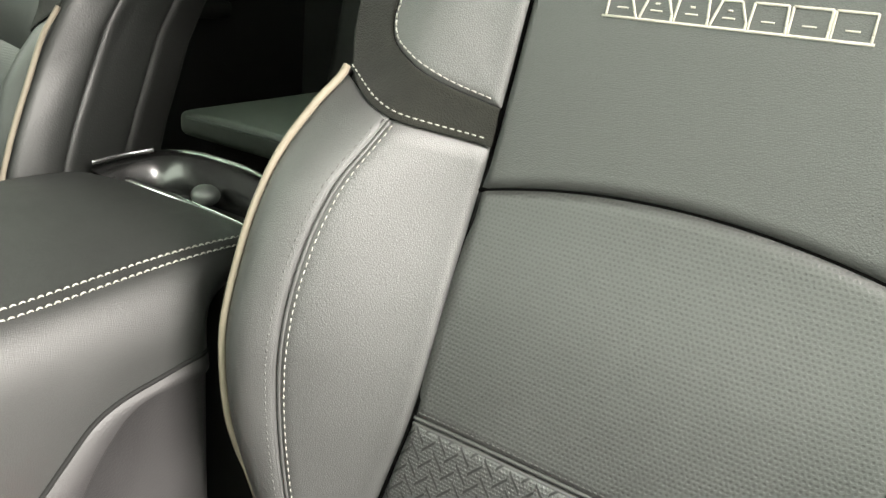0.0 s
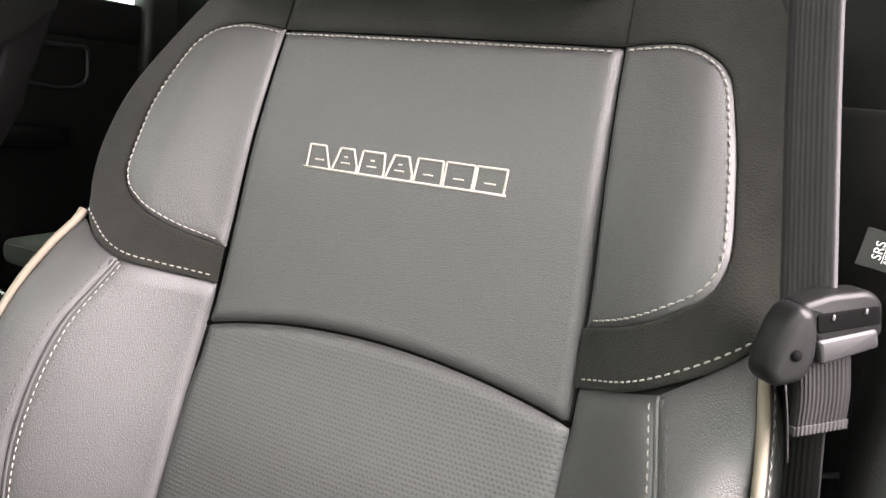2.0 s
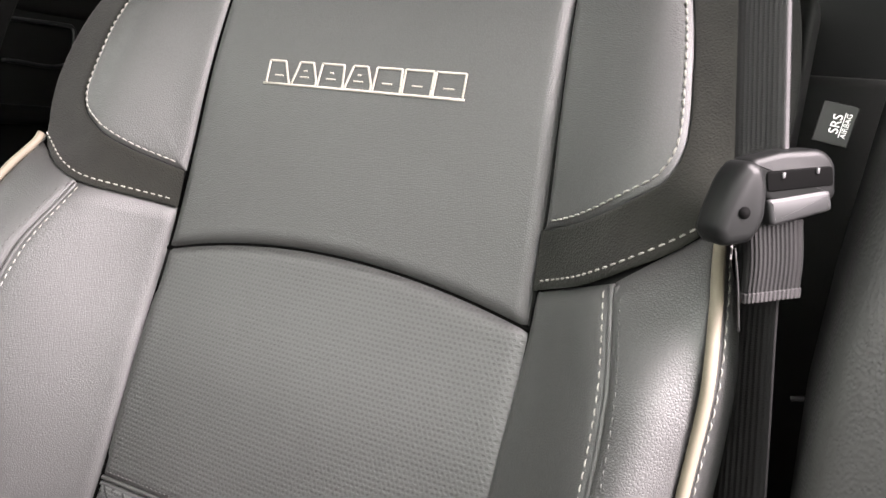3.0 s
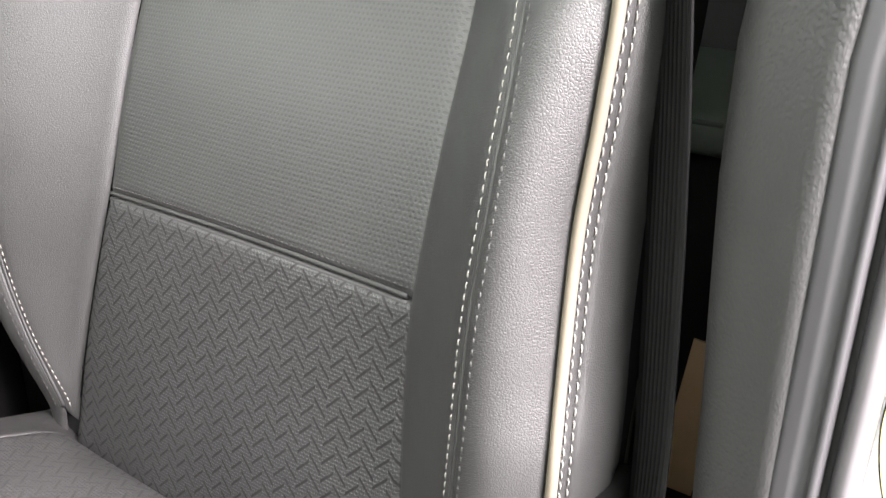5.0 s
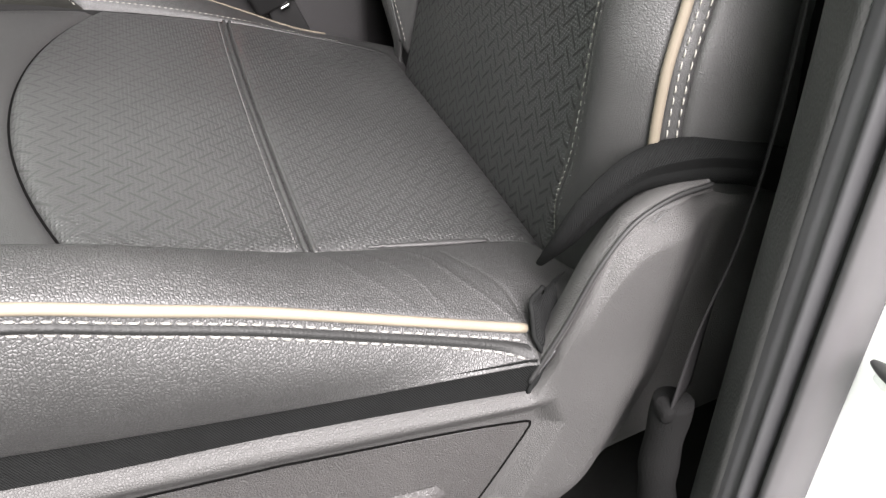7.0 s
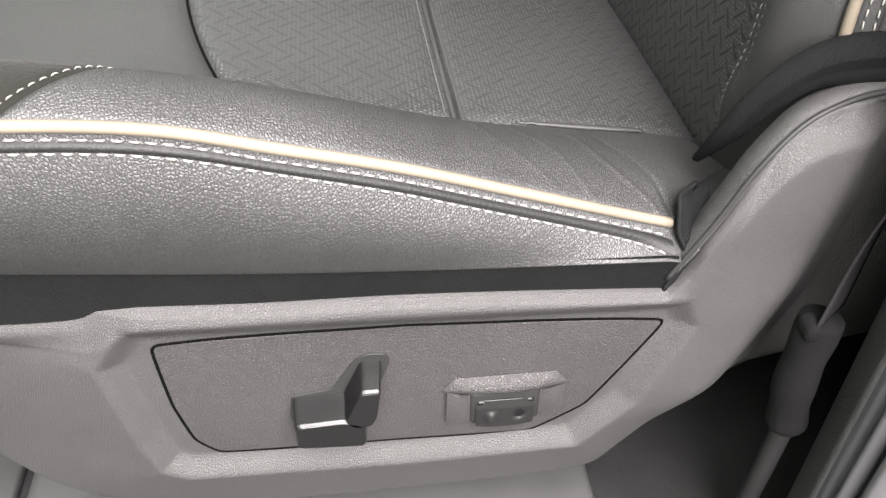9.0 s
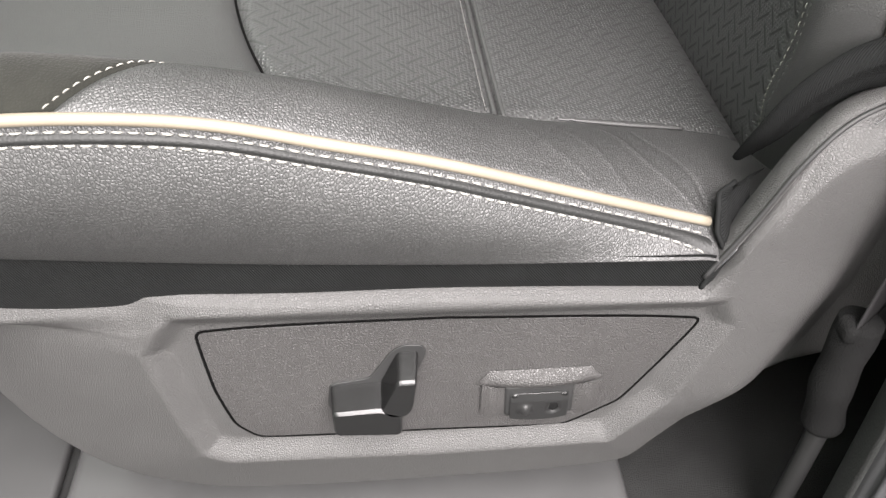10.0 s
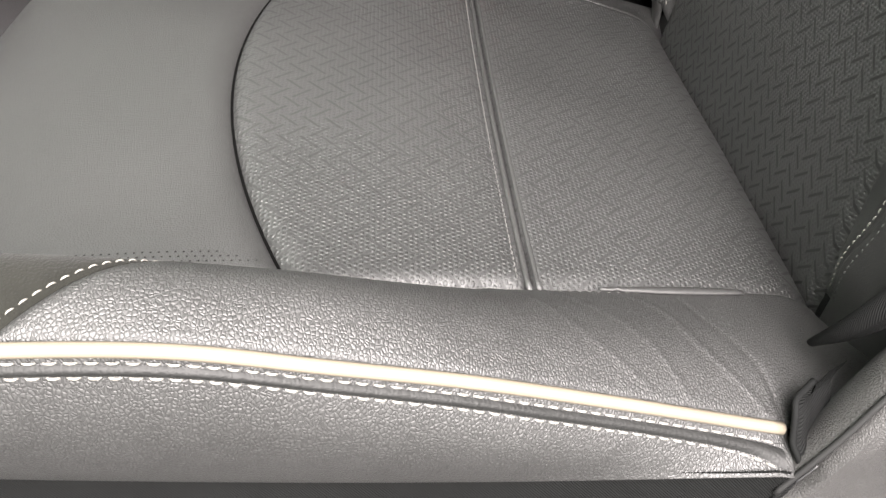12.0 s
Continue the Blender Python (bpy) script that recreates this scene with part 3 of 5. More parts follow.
def build_seat(detail, label, group):
    seat = thing("car_seat", label, "car seat", group)
    # The passenger seat gets the leather copy darkened for cabin shade.
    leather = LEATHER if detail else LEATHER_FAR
    n1 = 60 if detail else 16
    # dark core behind the sewn cover
    zz = np.linspace(LOW_Z, 1.06, 50)
    ring = []
    for z in zz:
        el, er = EDGE_BY[-1](z), EDGE_BY[1](z)
        e = (el + er) / 2
        xs = np.linspace(-el[0] * 0.985, er[0] * 0.985, 41)
        p = back_points(np.stack([xs, np.full(41, z)], 1))
        p[:, 1] += 0.0075
        d1, d2 = (0.12, 0.16) if detail else (0.17, 0.225)
        k1, k2 = (0.97, 0.8) if detail else (0.82, 0.72)
        b = np.array([(e[0] * k1, e[1] + d1, z), (e[0] * k2, e[1] + d2, z), (-e[0] * k2, e[1] + d2, z), (-e[0] * k1, e[1] + d1, z)])
        ring.append(np.vstack([p, b]))
    ring = np.array(ring)
    f = [tuple(q) for q in grid_faces(ring.shape[1], len(zz), True)]
    v = ring.transpose(1, 0, 2).reshape(-1, 3)
    f.append(tuple(k * len(zz) + len(zz) - 1 for k in range(ring.shape[1])))
    mesh_object("backrest_core", v, f, DARK, seat, "dark backrest foam behind the cover")

    x = np.linspace(-1, 1, n1)
    top_l = np.stack([x * 0.139, np.full(n1, TOP_Z)], 1)
    arch_l = np.stack([x * 0.152, arch(x * 0.152)], 1)
    lum_l = np.stack([x * 0.157, 0.553 + 0.004 * (1 - x * x)], 1)
    low_l = np.stack([-0.2148 + (x + 1) * 0.1919, np.full(n1, LOW_Z)], 1)
    nv = 40 if detail else 10
    panel("upper_insert", arch_l, top_l, nv, back_surface, leather, seat, "smooth charcoal leather upper insert")
    panel("middle_insert", lum_l, arch_l, nv, back_surface, PERF, seat, "perforated leather middle insert")
    panel("lower_insert", low_l, lum_l, nv, back_surface, WOVEN, seat, "herringbone perforated lower insert")
    top_s = np.stack([x * 0.135, np.full(n1, 1.05)], 1)
    panel("top_band", top_l, top_s, 16, back_surface, SUEDE, seat, "dark suede band under the headrest", sink=0.003)
    for sgn in (-1, 1):
        zl = lobe_line(sgn, n1)
        inner = seam_line(sgn, TOP_Z, 0.786, n1)
        panel("shoulder_panel", inner, zl, 24, back_surface, leather, seat, "smooth leather shoulder panel", roll=0.007, sink=0.003, puff=0.003)
        panel("suede_frame", zl, frame_line(sgn, n1), 24, back_surface, SUEDE, seat, "dark suede frame round the shoulder panel", roll=0.003, sink=0.0015)
        lo = low_frame_line(sgn, 40)
        st_top, st_bot = 0.772, 0.345
        zs = np.linspace(st_bot, st_top, n1)
        stl = np.stack([sgn * STITCH_BY[sgn](zs)[:, 0], zs], 1)
        zi = LOW_FRAME[sgn][-1][1]
        inn = seam_line(sgn, st_bot - 0.01, zi, n1)
        panel("inner_bolster", inn, stl, 24, back_surface, leather, seat, "leather inner side bolster", sink=0.0045)
        zo = np.linspace(LOW_Z + 0.04, LOW_FRAME[sgn][0][1] - 0.002, n1)
        edge = np.stack([sgn * (EDGE_BY[sgn](zo)[:, 0] - 0.0005), zo], 1)
        stz = np.linspace(st_bot - 0.05, st_top, n1)
        stl2 = np.stack([sgn * (STITCH_BY[sgn](stz)[:, 0]), stz], 1)
        panel("outer_bolster", stl2, edge, 24, back_surface, leather, seat, "creased leather outer side bolster", roll=0.006, sink=0.0035)
        side = back_side(sgn)
        sz = np.linspace(LOW_Z, 1.05, n1)
        deep = 0.17 if detail else 0.23
        # Passenger's rearmost side strip is near-black: its turn into shade is in the colour.
        for d0, d1, za, zb, mat in ((0.002, 0.0145, 0.81, 0.819, leather), (0.0145, deep, 0.819, 0.92, leather)) if detail else ((0.002, 0.07, 0.81, 0.86, leather), (0.07, 0.165, 0.86, 0.95, leather), (0.165, deep, 0.95, 1.0, NEAR_BLACK)):
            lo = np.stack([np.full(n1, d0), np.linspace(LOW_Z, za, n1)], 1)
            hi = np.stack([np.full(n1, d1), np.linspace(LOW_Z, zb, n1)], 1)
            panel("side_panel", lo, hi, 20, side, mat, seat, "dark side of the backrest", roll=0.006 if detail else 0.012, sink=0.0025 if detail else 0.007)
        for d0, d1, za, zb, mat in ((0.002, 0.052, 0.81, 0.842, SUEDE if detail else leather), (0.052, deep, 0.842, 0.92 if detail else 1.0, leather)):
            lo = np.stack([np.full(n1, d0), np.linspace(za, 1.05, n1)], 1)
            hi = np.stack([np.full(n1, d1), np.linspace(zb, 1.05, n1)], 1)
            panel("upper_side_panel", lo, hi, 20, side, mat, seat, "upper side of the backrest", roll=0.005, sink=0.002)
        # cream piping down the front corner
        pz = np.linspace(0.435 if detail else 0.36, 0.802, 70)
        pe = EDGE_BY[sgn](pz)
        line = np.stack([sgn * (pe[:, 0] + 0.001), pe[:, 1] - 0.0015, pz], 1)
        tube("piping", line, 0.0032, PIPING, seat, "cream piping along the bolster")
        if not detail:
            continue
        for off, mat in ((0.0060, THREAD), (0.0115, THREAD)):
            sp, sn = side(np.stack([np.full(120, off), np.linspace(0.44, 0.80, 120)], 1))
            stitches("side_stitching", sp, sn, seat, 0.0068, 0.0048, 0.0005)
        wz = np.linspace(0.352, 0.770, 160)
        for off in (-0.0012, 0.0022):
            sp, sn = on_surface(back_surface, np.stack([sgn * (STITCH_BY[sgn](wz)[:, 0] + off), wz], 1))
            tube("bolster_welt", sp - sn * 0.0026, 0.0019, leather, seat, "raised leather welt", 8)
        for k, off in ((0, -0.0052), (1, 0.0062)):
            z2 = np.linspace(0.352, 0.768, 160)
            ln = np.stack([sgn * (STITCH_BY[sgn](z2)[:, 0] + off), z2], 1)
            sp, sn = on_surface(back_surface, ln)
            if k == 0:
                stitches("bolster_stitching", sp, sn, seat, 0.0062, 0.0044, 0.0005, lift=-0.0004)
            else:
                stitches("bolster_stitching", sp, sn, seat, 0.0062, 0.0044, 0.0006, plain("charcoal_thread", (0.062, 0.062, 0.060), 0.85, spec=0.1) if sgn < 0 else bpy.data.materials["charcoal_thread"], -0.0004, "dark stitching beside the seam")
        c = lobe_line(sgn, 160, -0.004)
        sp, sn = on_surface(back_surface, c[1:-1])
        stitches("shoulder_stitching", sp, sn, seat, 0.0056, 0.0042, 0.00065, lift=0.001)
        c = low_frame_line(sgn, 80)
        c = c + [0, 0.005]
        c[:, 0] = sgn * np.minimum(np.abs(c[:, 0]), EDGE_BY[sgn](c[:, 1])[:, 0] - 0.002)
        sp, sn = on_surface(back_surface, c)
        stitches("frame_stitching", sp, sn, seat, 0.0056, 0.0042, 0.0006, lift=0.0)
    if detail:
        # Black tubes deepen the seam creases, standing in for the shade in them.
        sp, sn = on_surface(back_surface, arch_l)
        tube("arch_seam", sp - sn * 0.0058, 0.0022, BLACK_GAP, seat, "dark seam under the upper insert, crease shade as a black tube", 8)
        for sgn in (-1, 1):
            sp, sn = on_surface(back_surface, seam_line(sgn, 0.36, TOP_Z, 120))
            tube("insert_seam", sp - sn * 0.0060, 0.0020, BLACK_GAP, seat, "dark seam beside the insert, crease shade as a black tube", 8)
        ln = np.stack([np.linspace(-0.136, 0.136, 120), np.full(120, TOP_Z - 0.0045)], 1)
        sp, sn = on_surface(back_surface, ln)
        stitches("top_stitching", sp, sn, seat, 0.0056, 0.0042, 0.00065, lift=0.0)
        for dz in (-0.0035, 0.001):
            wx = np.linspace(-0.155, 0.147, 100)
            sp, sn = on_surface(back_surface, np.stack([wx, 0.557 + dz - 0.004 * (wx / 0.152) ** 2], 1))
            tube("lumbar_welt", sp - sn * 0.0030, 0.0020, leather, seat, "raised leather welt", 8)
        for dz in (-0.0085, 0.0065):
            ln = np.stack([np.linspace(-0.152, 0.152, 120), 0.557 + dz - 0.004 * np.linspace(-1, 1, 120) ** 2 - 0.004 + 0.004], 1)
            sp, sn = on_surface(back_surface, ln)
            stitches("lumbar_stitching", sp, sn, seat, 0.0045, 0.0033, 0.0005, bpy.data.materials["charcoal_thread"], -0.0006, "dark stitching across the insert")

    # cushion
    yy = np.linspace(-0.155, 0.43, 50)
    ring = []
    for y in yy:
        xs = np.linspace(-CUSH_BY[-1](y)[0] * 0.985, CUSH_BY[1](y)[0] * 0.985, 41)
        p = cushion_points(np.stack([xs, np.full(41, y)], 1))
        p[:, 2] -= 0.0075
        ring.append(np.vstack([p, [(0.28, y, 0.30), (-0.28, y, 0.30)]]))
    ring = np.array(ring)
    v = ring.transpose(1, 0, 2).reshape(-1, 3)
    f = [tuple(q) for q in grid_faces(ring.shape[1], len(yy), True)]
    f += [tuple(k * len(yy) for k in range(ring.shape[1])), tuple(k * len(yy) + len(yy) - 1 for k in range(ring.shape[1]))]
    mesh_object("cushion_core", v, f, DARK, seat, "dark cushion foam under the cover")
    xw = np.linspace(-1, 1, n1)

    def cross(y_at, bow=0.0):
        yv = y_at + bow * (1 - xw ** 2)
        return np.stack([xw * (CUSH_SEAM(yv)[:, 0] + np.where(xw < 0, 0.014 * np.clip((yv - 0.1) / 0.15, 0, 1), 0)), yv], 1)
    front, arc, mid, rear = cross(-0.15), cross(0.108, -0.058), cross(0.228, -0.004), cross(0.43)
    panel("front_insert", front, arc, nv, cushion_surface, leather, seat, "smooth leather front of the cushion", roll=0.020, sink=0.009)
    panel("middle_cushion_insert", arc, mid, nv, cushion_surface, WOVEN_SOFT, seat, "perforated leather middle of the cushion", roll=0.016, sink=0.008)
    panel("rear_cushion_insert", mid, rear, nv, cushion_surface, WOVEN_SOFT, seat, "herringbone perforated rear of the cushion", roll=0.008, sink=0.004)
    for sgn in (-1, 1):
        ys = np.linspace(-0.15, 0.43, n1)
        def seam_x(yq):
            return CUSH_SEAM(yq)[:, 0] + (0.014 * np.clip((yq - 0.1) / 0.15, 0, 1) if sgn < 0 else 0)
        for nm, ya, yb, ea, eb, mat, lab in (("front_bolster", -0.15, 0.095, -0.15, 0.008, SUEDE, "dark suede front of the cushion bolster"), ("cushion_bolster", 0.095, 0.43, 0.008, 0.43, LEATHER_WORN if detail else leather, "creased leather cushion bolster")):
            nb = 400 if detail and sgn > 0 and nm == "cushion_bolster" else n1
            y1, y2 = np.linspace(ya, yb, nb), np.linspace(ea, eb, nb)
            a = np.stack([sgn * seam_x(y1), y1], 1)
            b = np.stack([sgn * (CUSH_BY[sgn](y2)[:, 0] - 0.0005), y2], 1)
            panel(nm, a, b, 64 if nb > 100 else 28, cushion_surface, mat, seat, lab, roll=0.006, sink=0.003)
        if detail:
            w = np.linspace(0.02, 0.98, 60)
            yl = 0.0905 - 0.087 * w
            xl = seam_x(yl) * (1 - w) + CUSH_BY[sgn](yl)[:, 0] * w
            sp, sn = on_surface(cushion_surface, np.stack([sgn * xl, yl], 1))
            stitches("front_bolster_stitching", sp, sn, seat, 0.0056, 0.0036, 0.0004, lift=-0.0004)
        cs = cushion_side(sgn)
        ye = np.linspace(-0.15, 0.343 if detail else 0.40, n1)
        panel("cushion_side", np.stack([np.full(n1, 0.0), ye], 1), np.stack([np.full(n1, 1.0), ye], 1), 24, cs, LEATHER_WORN if detail else leather, seat, "creased leather side of the cushion", roll=0.001, sink=0.001)
        yp = np.linspace(-0.15, 0.338, 80)
        pe = CUSH_BY[sgn](yp)
        tube("cushion_piping", np.stack([sgn * (pe[:, 0] + 0.0015), yp, pe[:, 1] + 0.0003], 1), 0.0031, PIPING, seat, "cream piping along the cushion")
        if not detail:
            continue
        for dz in (0.0062, 0.0124):
            w = dz / (CUSH_BY[sgn](yp)[:, 1] - np.minimum(skirt(yp), CUSH_BY[sgn](yp)[:, 1] - 0.012))
            w = np.minimum(w, 0.55 if dz < 0.01 else 0.95)
            sp, sn = cs(np.stack([w, yp], 1))
            stitches("cushion_stitching", sp, sn, seat, 0.0072, 0.0050, 0.0006)
        wa, wb = [np.minimum(q / (CUSH_BY[sgn](yp)[:, 1] - np.minimum(skirt(yp), CUSH_BY[sgn](yp)[:, 1] - 0.012)), m) for q, m in ((0.0070, 0.6), (0.0116, 0.93))]
        gb = ruled(np.stack([wa, yp], 1), np.stack([wb, yp], 1), 5)
        sp, sn = cs(gb.reshape(-1, 2))
        mesh_object("stitch_band", sp + sn * np.tile([0.0002, 0.0013, 0.0017, 0.0013, 0.0002], len(yp))[:, None], grid_faces(len(yp), 5), NEAR_BLACK, seat, "darker leather band between the stitch rows")
        ln = np.stack([sgn * (seam_x(ys) + 0.006), ys], 1)[:-9]
        sp, sn = on_surface(cushion_surface, ln)
        stitches("bolster_seam_stitching", sp, sn, seat, 0.0056, 0.0042, 0.0005, THREAD if sgn < 0 else bpy.data.materials["charcoal_thread"], -0.0003, "stitching beside the cushion seam")
    if detail:
        # Another black tube for the shade in the cushion's seam crease.
        sp, sn = on_surface(cushion_surface, arc)
        tube("cushion_arch_seam", sp - sn * 0.0078, 0.0022, BLACK_GAP, seat, "dark seam across the cushion, crease shade as a black tube", 8)
        for dy in (-0.0028, 0.0028):
            sp, sn = on_surface(cushion_surface, cross(0.228 + dy, -0.004))
            tube("cross_welt", sp - sn * 0.0022, 0.0019, leather, seat, "raised leather welt", 8)
        for dy in (-0.0085, 0.0085):
            sp, sn = on_surface(cushion_surface, cross(0.228 + dy, -0.004) * [0.97, 1])
            stitches("cross_stitching", sp, sn, seat, 0.0045, 0.0033, 0.0005, bpy.data.materials["charcoal_thread"], -0.0006, "dark stitching across the cushion")
        yt = np.linspace(0.262, 0.349, 30)
        sp, sn = on_surface(cushion_surface, np.stack([CUSH_SEAM(yt)[:, 0] + 0.005, yt], 1))
        tube("turned_edge", sp + sn * 0.0016, 0.0036 * np.sin(np.linspace(0.3, 2.7, 30)) ** 0.6, leather, seat, "turned leather edge along the cushion seam", 8, 0.45, sn)
        # woven strip under the leather side
        for sgn in (-1, 1):
            ys = np.linspace(-0.14, 0.340, 60)
            lo = np.stack([sgn * np.full(60, 0.3035 + 0.011 * (sgn - 1)), ys, np.full(60, 0.324) + 0.010 * np.clip((-0.02 - ys) / 0.1, 0, 1)], 1)
            hi = np.stack([sgn * np.full(60, 0.3045 + 0.011 * (sgn - 1)), ys, np.minimum(skirt(ys) + 0.003, CUSH_BY[sgn](ys)[:, 1] - 0.01)], 1)
            g = ruled(lo, hi, 6)
            mesh_object("twill_strip", g.reshape(-1, 3), grid_faces(60, 6)[:, ::-1] if sgn < 0 else grid_faces(60, 6), TWILL, seat, "black twill strip under the cushion side",
                        uvs=np.stack([np.repeat(ys, 6), np.tile(np.linspace(0, 0.03, 6), 60)], 1))
        # punched holes along the rim of the smooth front
        hv, hf = [], []
        for sgn in (-1, 1):
            for row in range(3):
                yh = np.arange(-0.13 + 0.002 * (row % 2), 0.10, 0.004)
                keep = yh < 0.088 - 0.01 * row
                yh = yh[keep]
                xh = sgn * (CUSH_SEAM(yh)[:, 0] - 0.0228 - 0.0034 * row)
                hp, hn = on_surface(cushion_surface, np.stack([xh, yh], 1))
                for q, m in zip(hp - hn * 0.0006, hn):
                    o = len(hv)
                    for a in np.arange(6) * math.pi / 3:
                        hv.append(q + 0.0006 * np.array([math.cos(a), math.sin(a), 0]) - 0 * m)
                    hf.append(tuple(range(o, o + 6)))
        holes = mesh_object("punched_holes", np.array(hv) + [0, 0, 0.0010], hf, DARK, seat, "rows of small punched holes")
        tagged(holes, "rows of small punched holes", kind="stuff")
    return seat


driver_seat = build_seat(True, "charcoal leather driver's seat with suede shoulders and cream piping", "front seats")

# embroidered badge: pale outlined plain blocks on a base line
def badge(seat):
    verts, faces = [], []

    def strip(pts, w=0.0010):
        p, n = on_surface(back_surface, polyline(pts, max(8, 6 * len(pts))) if len(pts) > 2 else np.linspace(pts[0], pts[1], 8))
        v, f = sweep(p + n * 0.0006, w, 6, 0.6, n)
        o = len(verts)
        verts.extend(v)
        faces.extend(tuple(k + o for k in g) for g in f)
    z0, z1 = 0.8575, 0.874
    strip([(-0.084, z0), (0.083, z0)])
    edges = np.linspace(-0.082, 0.082, 8)
    for i in range(7):
        a, b = edges[i] + 0.0008, edges[i + 1] - 0.0008
        lean = (0.0, 0.005, 0.0015, 0.005, 0.001, 0.0, 0.0)[i]
        step = 0.007 if i == 0 else 0.0
        for q in (((a, z0), (a + lean, z1)), ((a + lean, z1), (b - lean - step, z1)), ((b - lean - step, z1), (b - step * 0.3, z0 + 0.0045)), ((b - step * 0.3, z0 + 0.0045), (b, z0))):
            strip(q, 0.0009)
        m = (a + b) / 2
        strip([(m - 0.004, z0 + 0.0062), (m + 0.004, z0 + 0.0062)], 0.0006)
        if i in (1, 2, 3):
            strip([(m - 0.0015, z0 + 0.0105), (m + 0.0015, z0 + 0.0105)], 0.0007)
    mesh_object("embroidered_badge", verts, faces, BADGE_THREAD, seat, "pale embroidered badge of outlined plain blocks")


badge(driver_seat)


# ---- plastic shield on the seat's outer side ----
def inside_distance(pts, loop):
    """Signed distance to a closed loop, positive inside."""
    d = border_distance(pts, loop)
    x, y = pts[:, 0], pts[:, 1]
    inside = np.zeros(len(pts), bool)
    for (ax, ay), (bx, by) in zip(loop, np.roll(loop, -1, axis=0)):
        c = (ay > y) != (by > y)
        with np.errstate(divide="ignore", invalid="ignore"):
            inside ^= c & (x < (bx - ax) * (y - ay) / (by - ay) + ax)
    return np.where(inside, d, -d)


def smooth(a, lo, hi):
    w = np.clip((a - lo) / (hi - lo), 0, 1)
    return w * w * (3 - 2 * w)


FRAME_RIM = np.array([(0.030, 0.331), (0.352, 0.3225), (0.362, 0.300), (0.335, 0.228), (0.300, 0.187), (0.187, 0.185), (0.043, 0.189), (0.027, 0.199), (0.019, 0.231), (0.010, 0.300)])
SWITCH_PANEL = np.array([(0.042, 0.3095), (0.186, 0.311), (0.343, 0.2995), (0.325, 0.263), (0.303, 0.223), (0.268, 0.1995), (0.187, 0.202), (0.064, 0.205), (0.051, 0.220), (0.044, 0.256)])
SHIELD_TOP = hermite([(-0.16, 0.400), (-0.10, 0.376), (-0.057, 0.360), (-0.023, 0.3515), (0.015, 0.3440), (0.092, 0.338), (0.186, 0.336), (0.330, 0.327), (0.3355, 0.3265), (0.339, 0.329), (0.363, 0.377), (0.382, 0.418), (0.397, 0.433), (0.42, 0.440), (0.45, 0.440), (0.50, 0.430), (0.56, 0.40)])
SHIELD_LOW = hermite([(-0.16, 0.30), (-0.130, 0.27), (-0.105, 0.235), (-0.085, 0.193), (-0.055, 0.158), (0.005, 0.134), (0.105, 0.124), (0.189, 0.126), (0.273, 0.130), (0.330, 0.140), (0.36, 0.147), (0.388, 0.158), (0.42, 0.163), (0.46, 0.162), (0.56, 0.162)])
RIDGE = hermite([(0.12, 0.300), (0.165, 0.325), (0.225, 0.366), (0.266, 0.383), (0.328, 0.402), (0.382, 0.412), (0.45, 0.418)])
CHAMFER = hermite([(-0.16, 0.360), (-0.10, 0.338), (-0.063, 0.327), (-0.023, 0.318), (0.009, 0.3145), (0.026, 0.322), (0.044, 0.330), (0.186, 0.329), (0.346, 0.321)])


def shield_x(y, z):
    p = np.stack([y, z], 1)
    top, low = SHIELD_TOP(y), SHIELD_LOW(y)
    x = np.full(len(y), 0.312)
    front = 1 - smooth(y, 0.335, 0.355)
    x -= front * (0.36 * np.clip(z - CHAMFER(y), 0, 1) + 0.004 * (1 - smooth(top - z, 0, 0.004)))
    d = inside_distance(p, FRAME_RIM)
    x -= 0.009 * smooth(d, -0.001, 0.017)
    out = np.clip(-d, 0, 1) * (1 - smooth(y, 0.30, 0.35) * smooth(z, 0.19, 0.24)) * (1 - 0.8 * smooth(z, 0.312, 0.33))
    x -= 0.28 * out
    x -= 0.007 * (1 - smooth(z - low, -0.002, 0.012)) ** 1.5
    behind = y - RIDGE(z)
    x -= (0.55 * np.clip(behind, 0, 0.045) + 0.15 * np.clip(behind - 0.045, 0, 1)) * smooth(behind, -0.004, 0.03) + 0.06 * np.clip(y - 0.345, 0, 1) * smooth(z, 0.30, 0.36)
    wing = smooth(z, 0.36, 0.44) * smooth(y, 0.35, 0.38)
    x -= 0.012 * wing * (1 - smooth(top - z, 0, 0.02))
    return x


shield = thing("seat_side_shield", "grey grained plastic seat side shield with power switches", "seat trim")
yv = np.unique(np.concatenate([np.linspace(-0.155, 0.54, 340), np.linspace(0.34, 0.41, 60)]))
wv = np.linspace(0, 1, 170)
Y = np.repeat(yv, len(wv))
Z = (SHIELD_LOW(yv)[:, None] * (1 - wv) + SHIELD_TOP(yv)[:, None] * wv).ravel()
X = shield_x(Y, Z)
verts = np.stack([X, Y, Z], 1)
n_front = len(verts)
faces = [tuple(q) for q in grid_faces(len(yv), len(wv))]
back = verts.copy()
back[:, 0] = np.minimum(back[:, 0] - 0.012, 0.29)
faces += [tuple(k + n_front for k in q[::-1]) for q in faces]
nw = len(wv)
for i in range(len(yv) - 1):
    a, b = i * nw + nw - 1, (i + 1) * nw + nw - 1
    faces.append((a, b, b + n_front, a + n_front))
    a, b = i * nw, (i + 1) * nw
    faces.append((b, a, a + n_front, b + n_front))
mesh_object("shell", np.vstack([verts, back]), faces, PLASTIC, shield, "grained grey plastic shell")


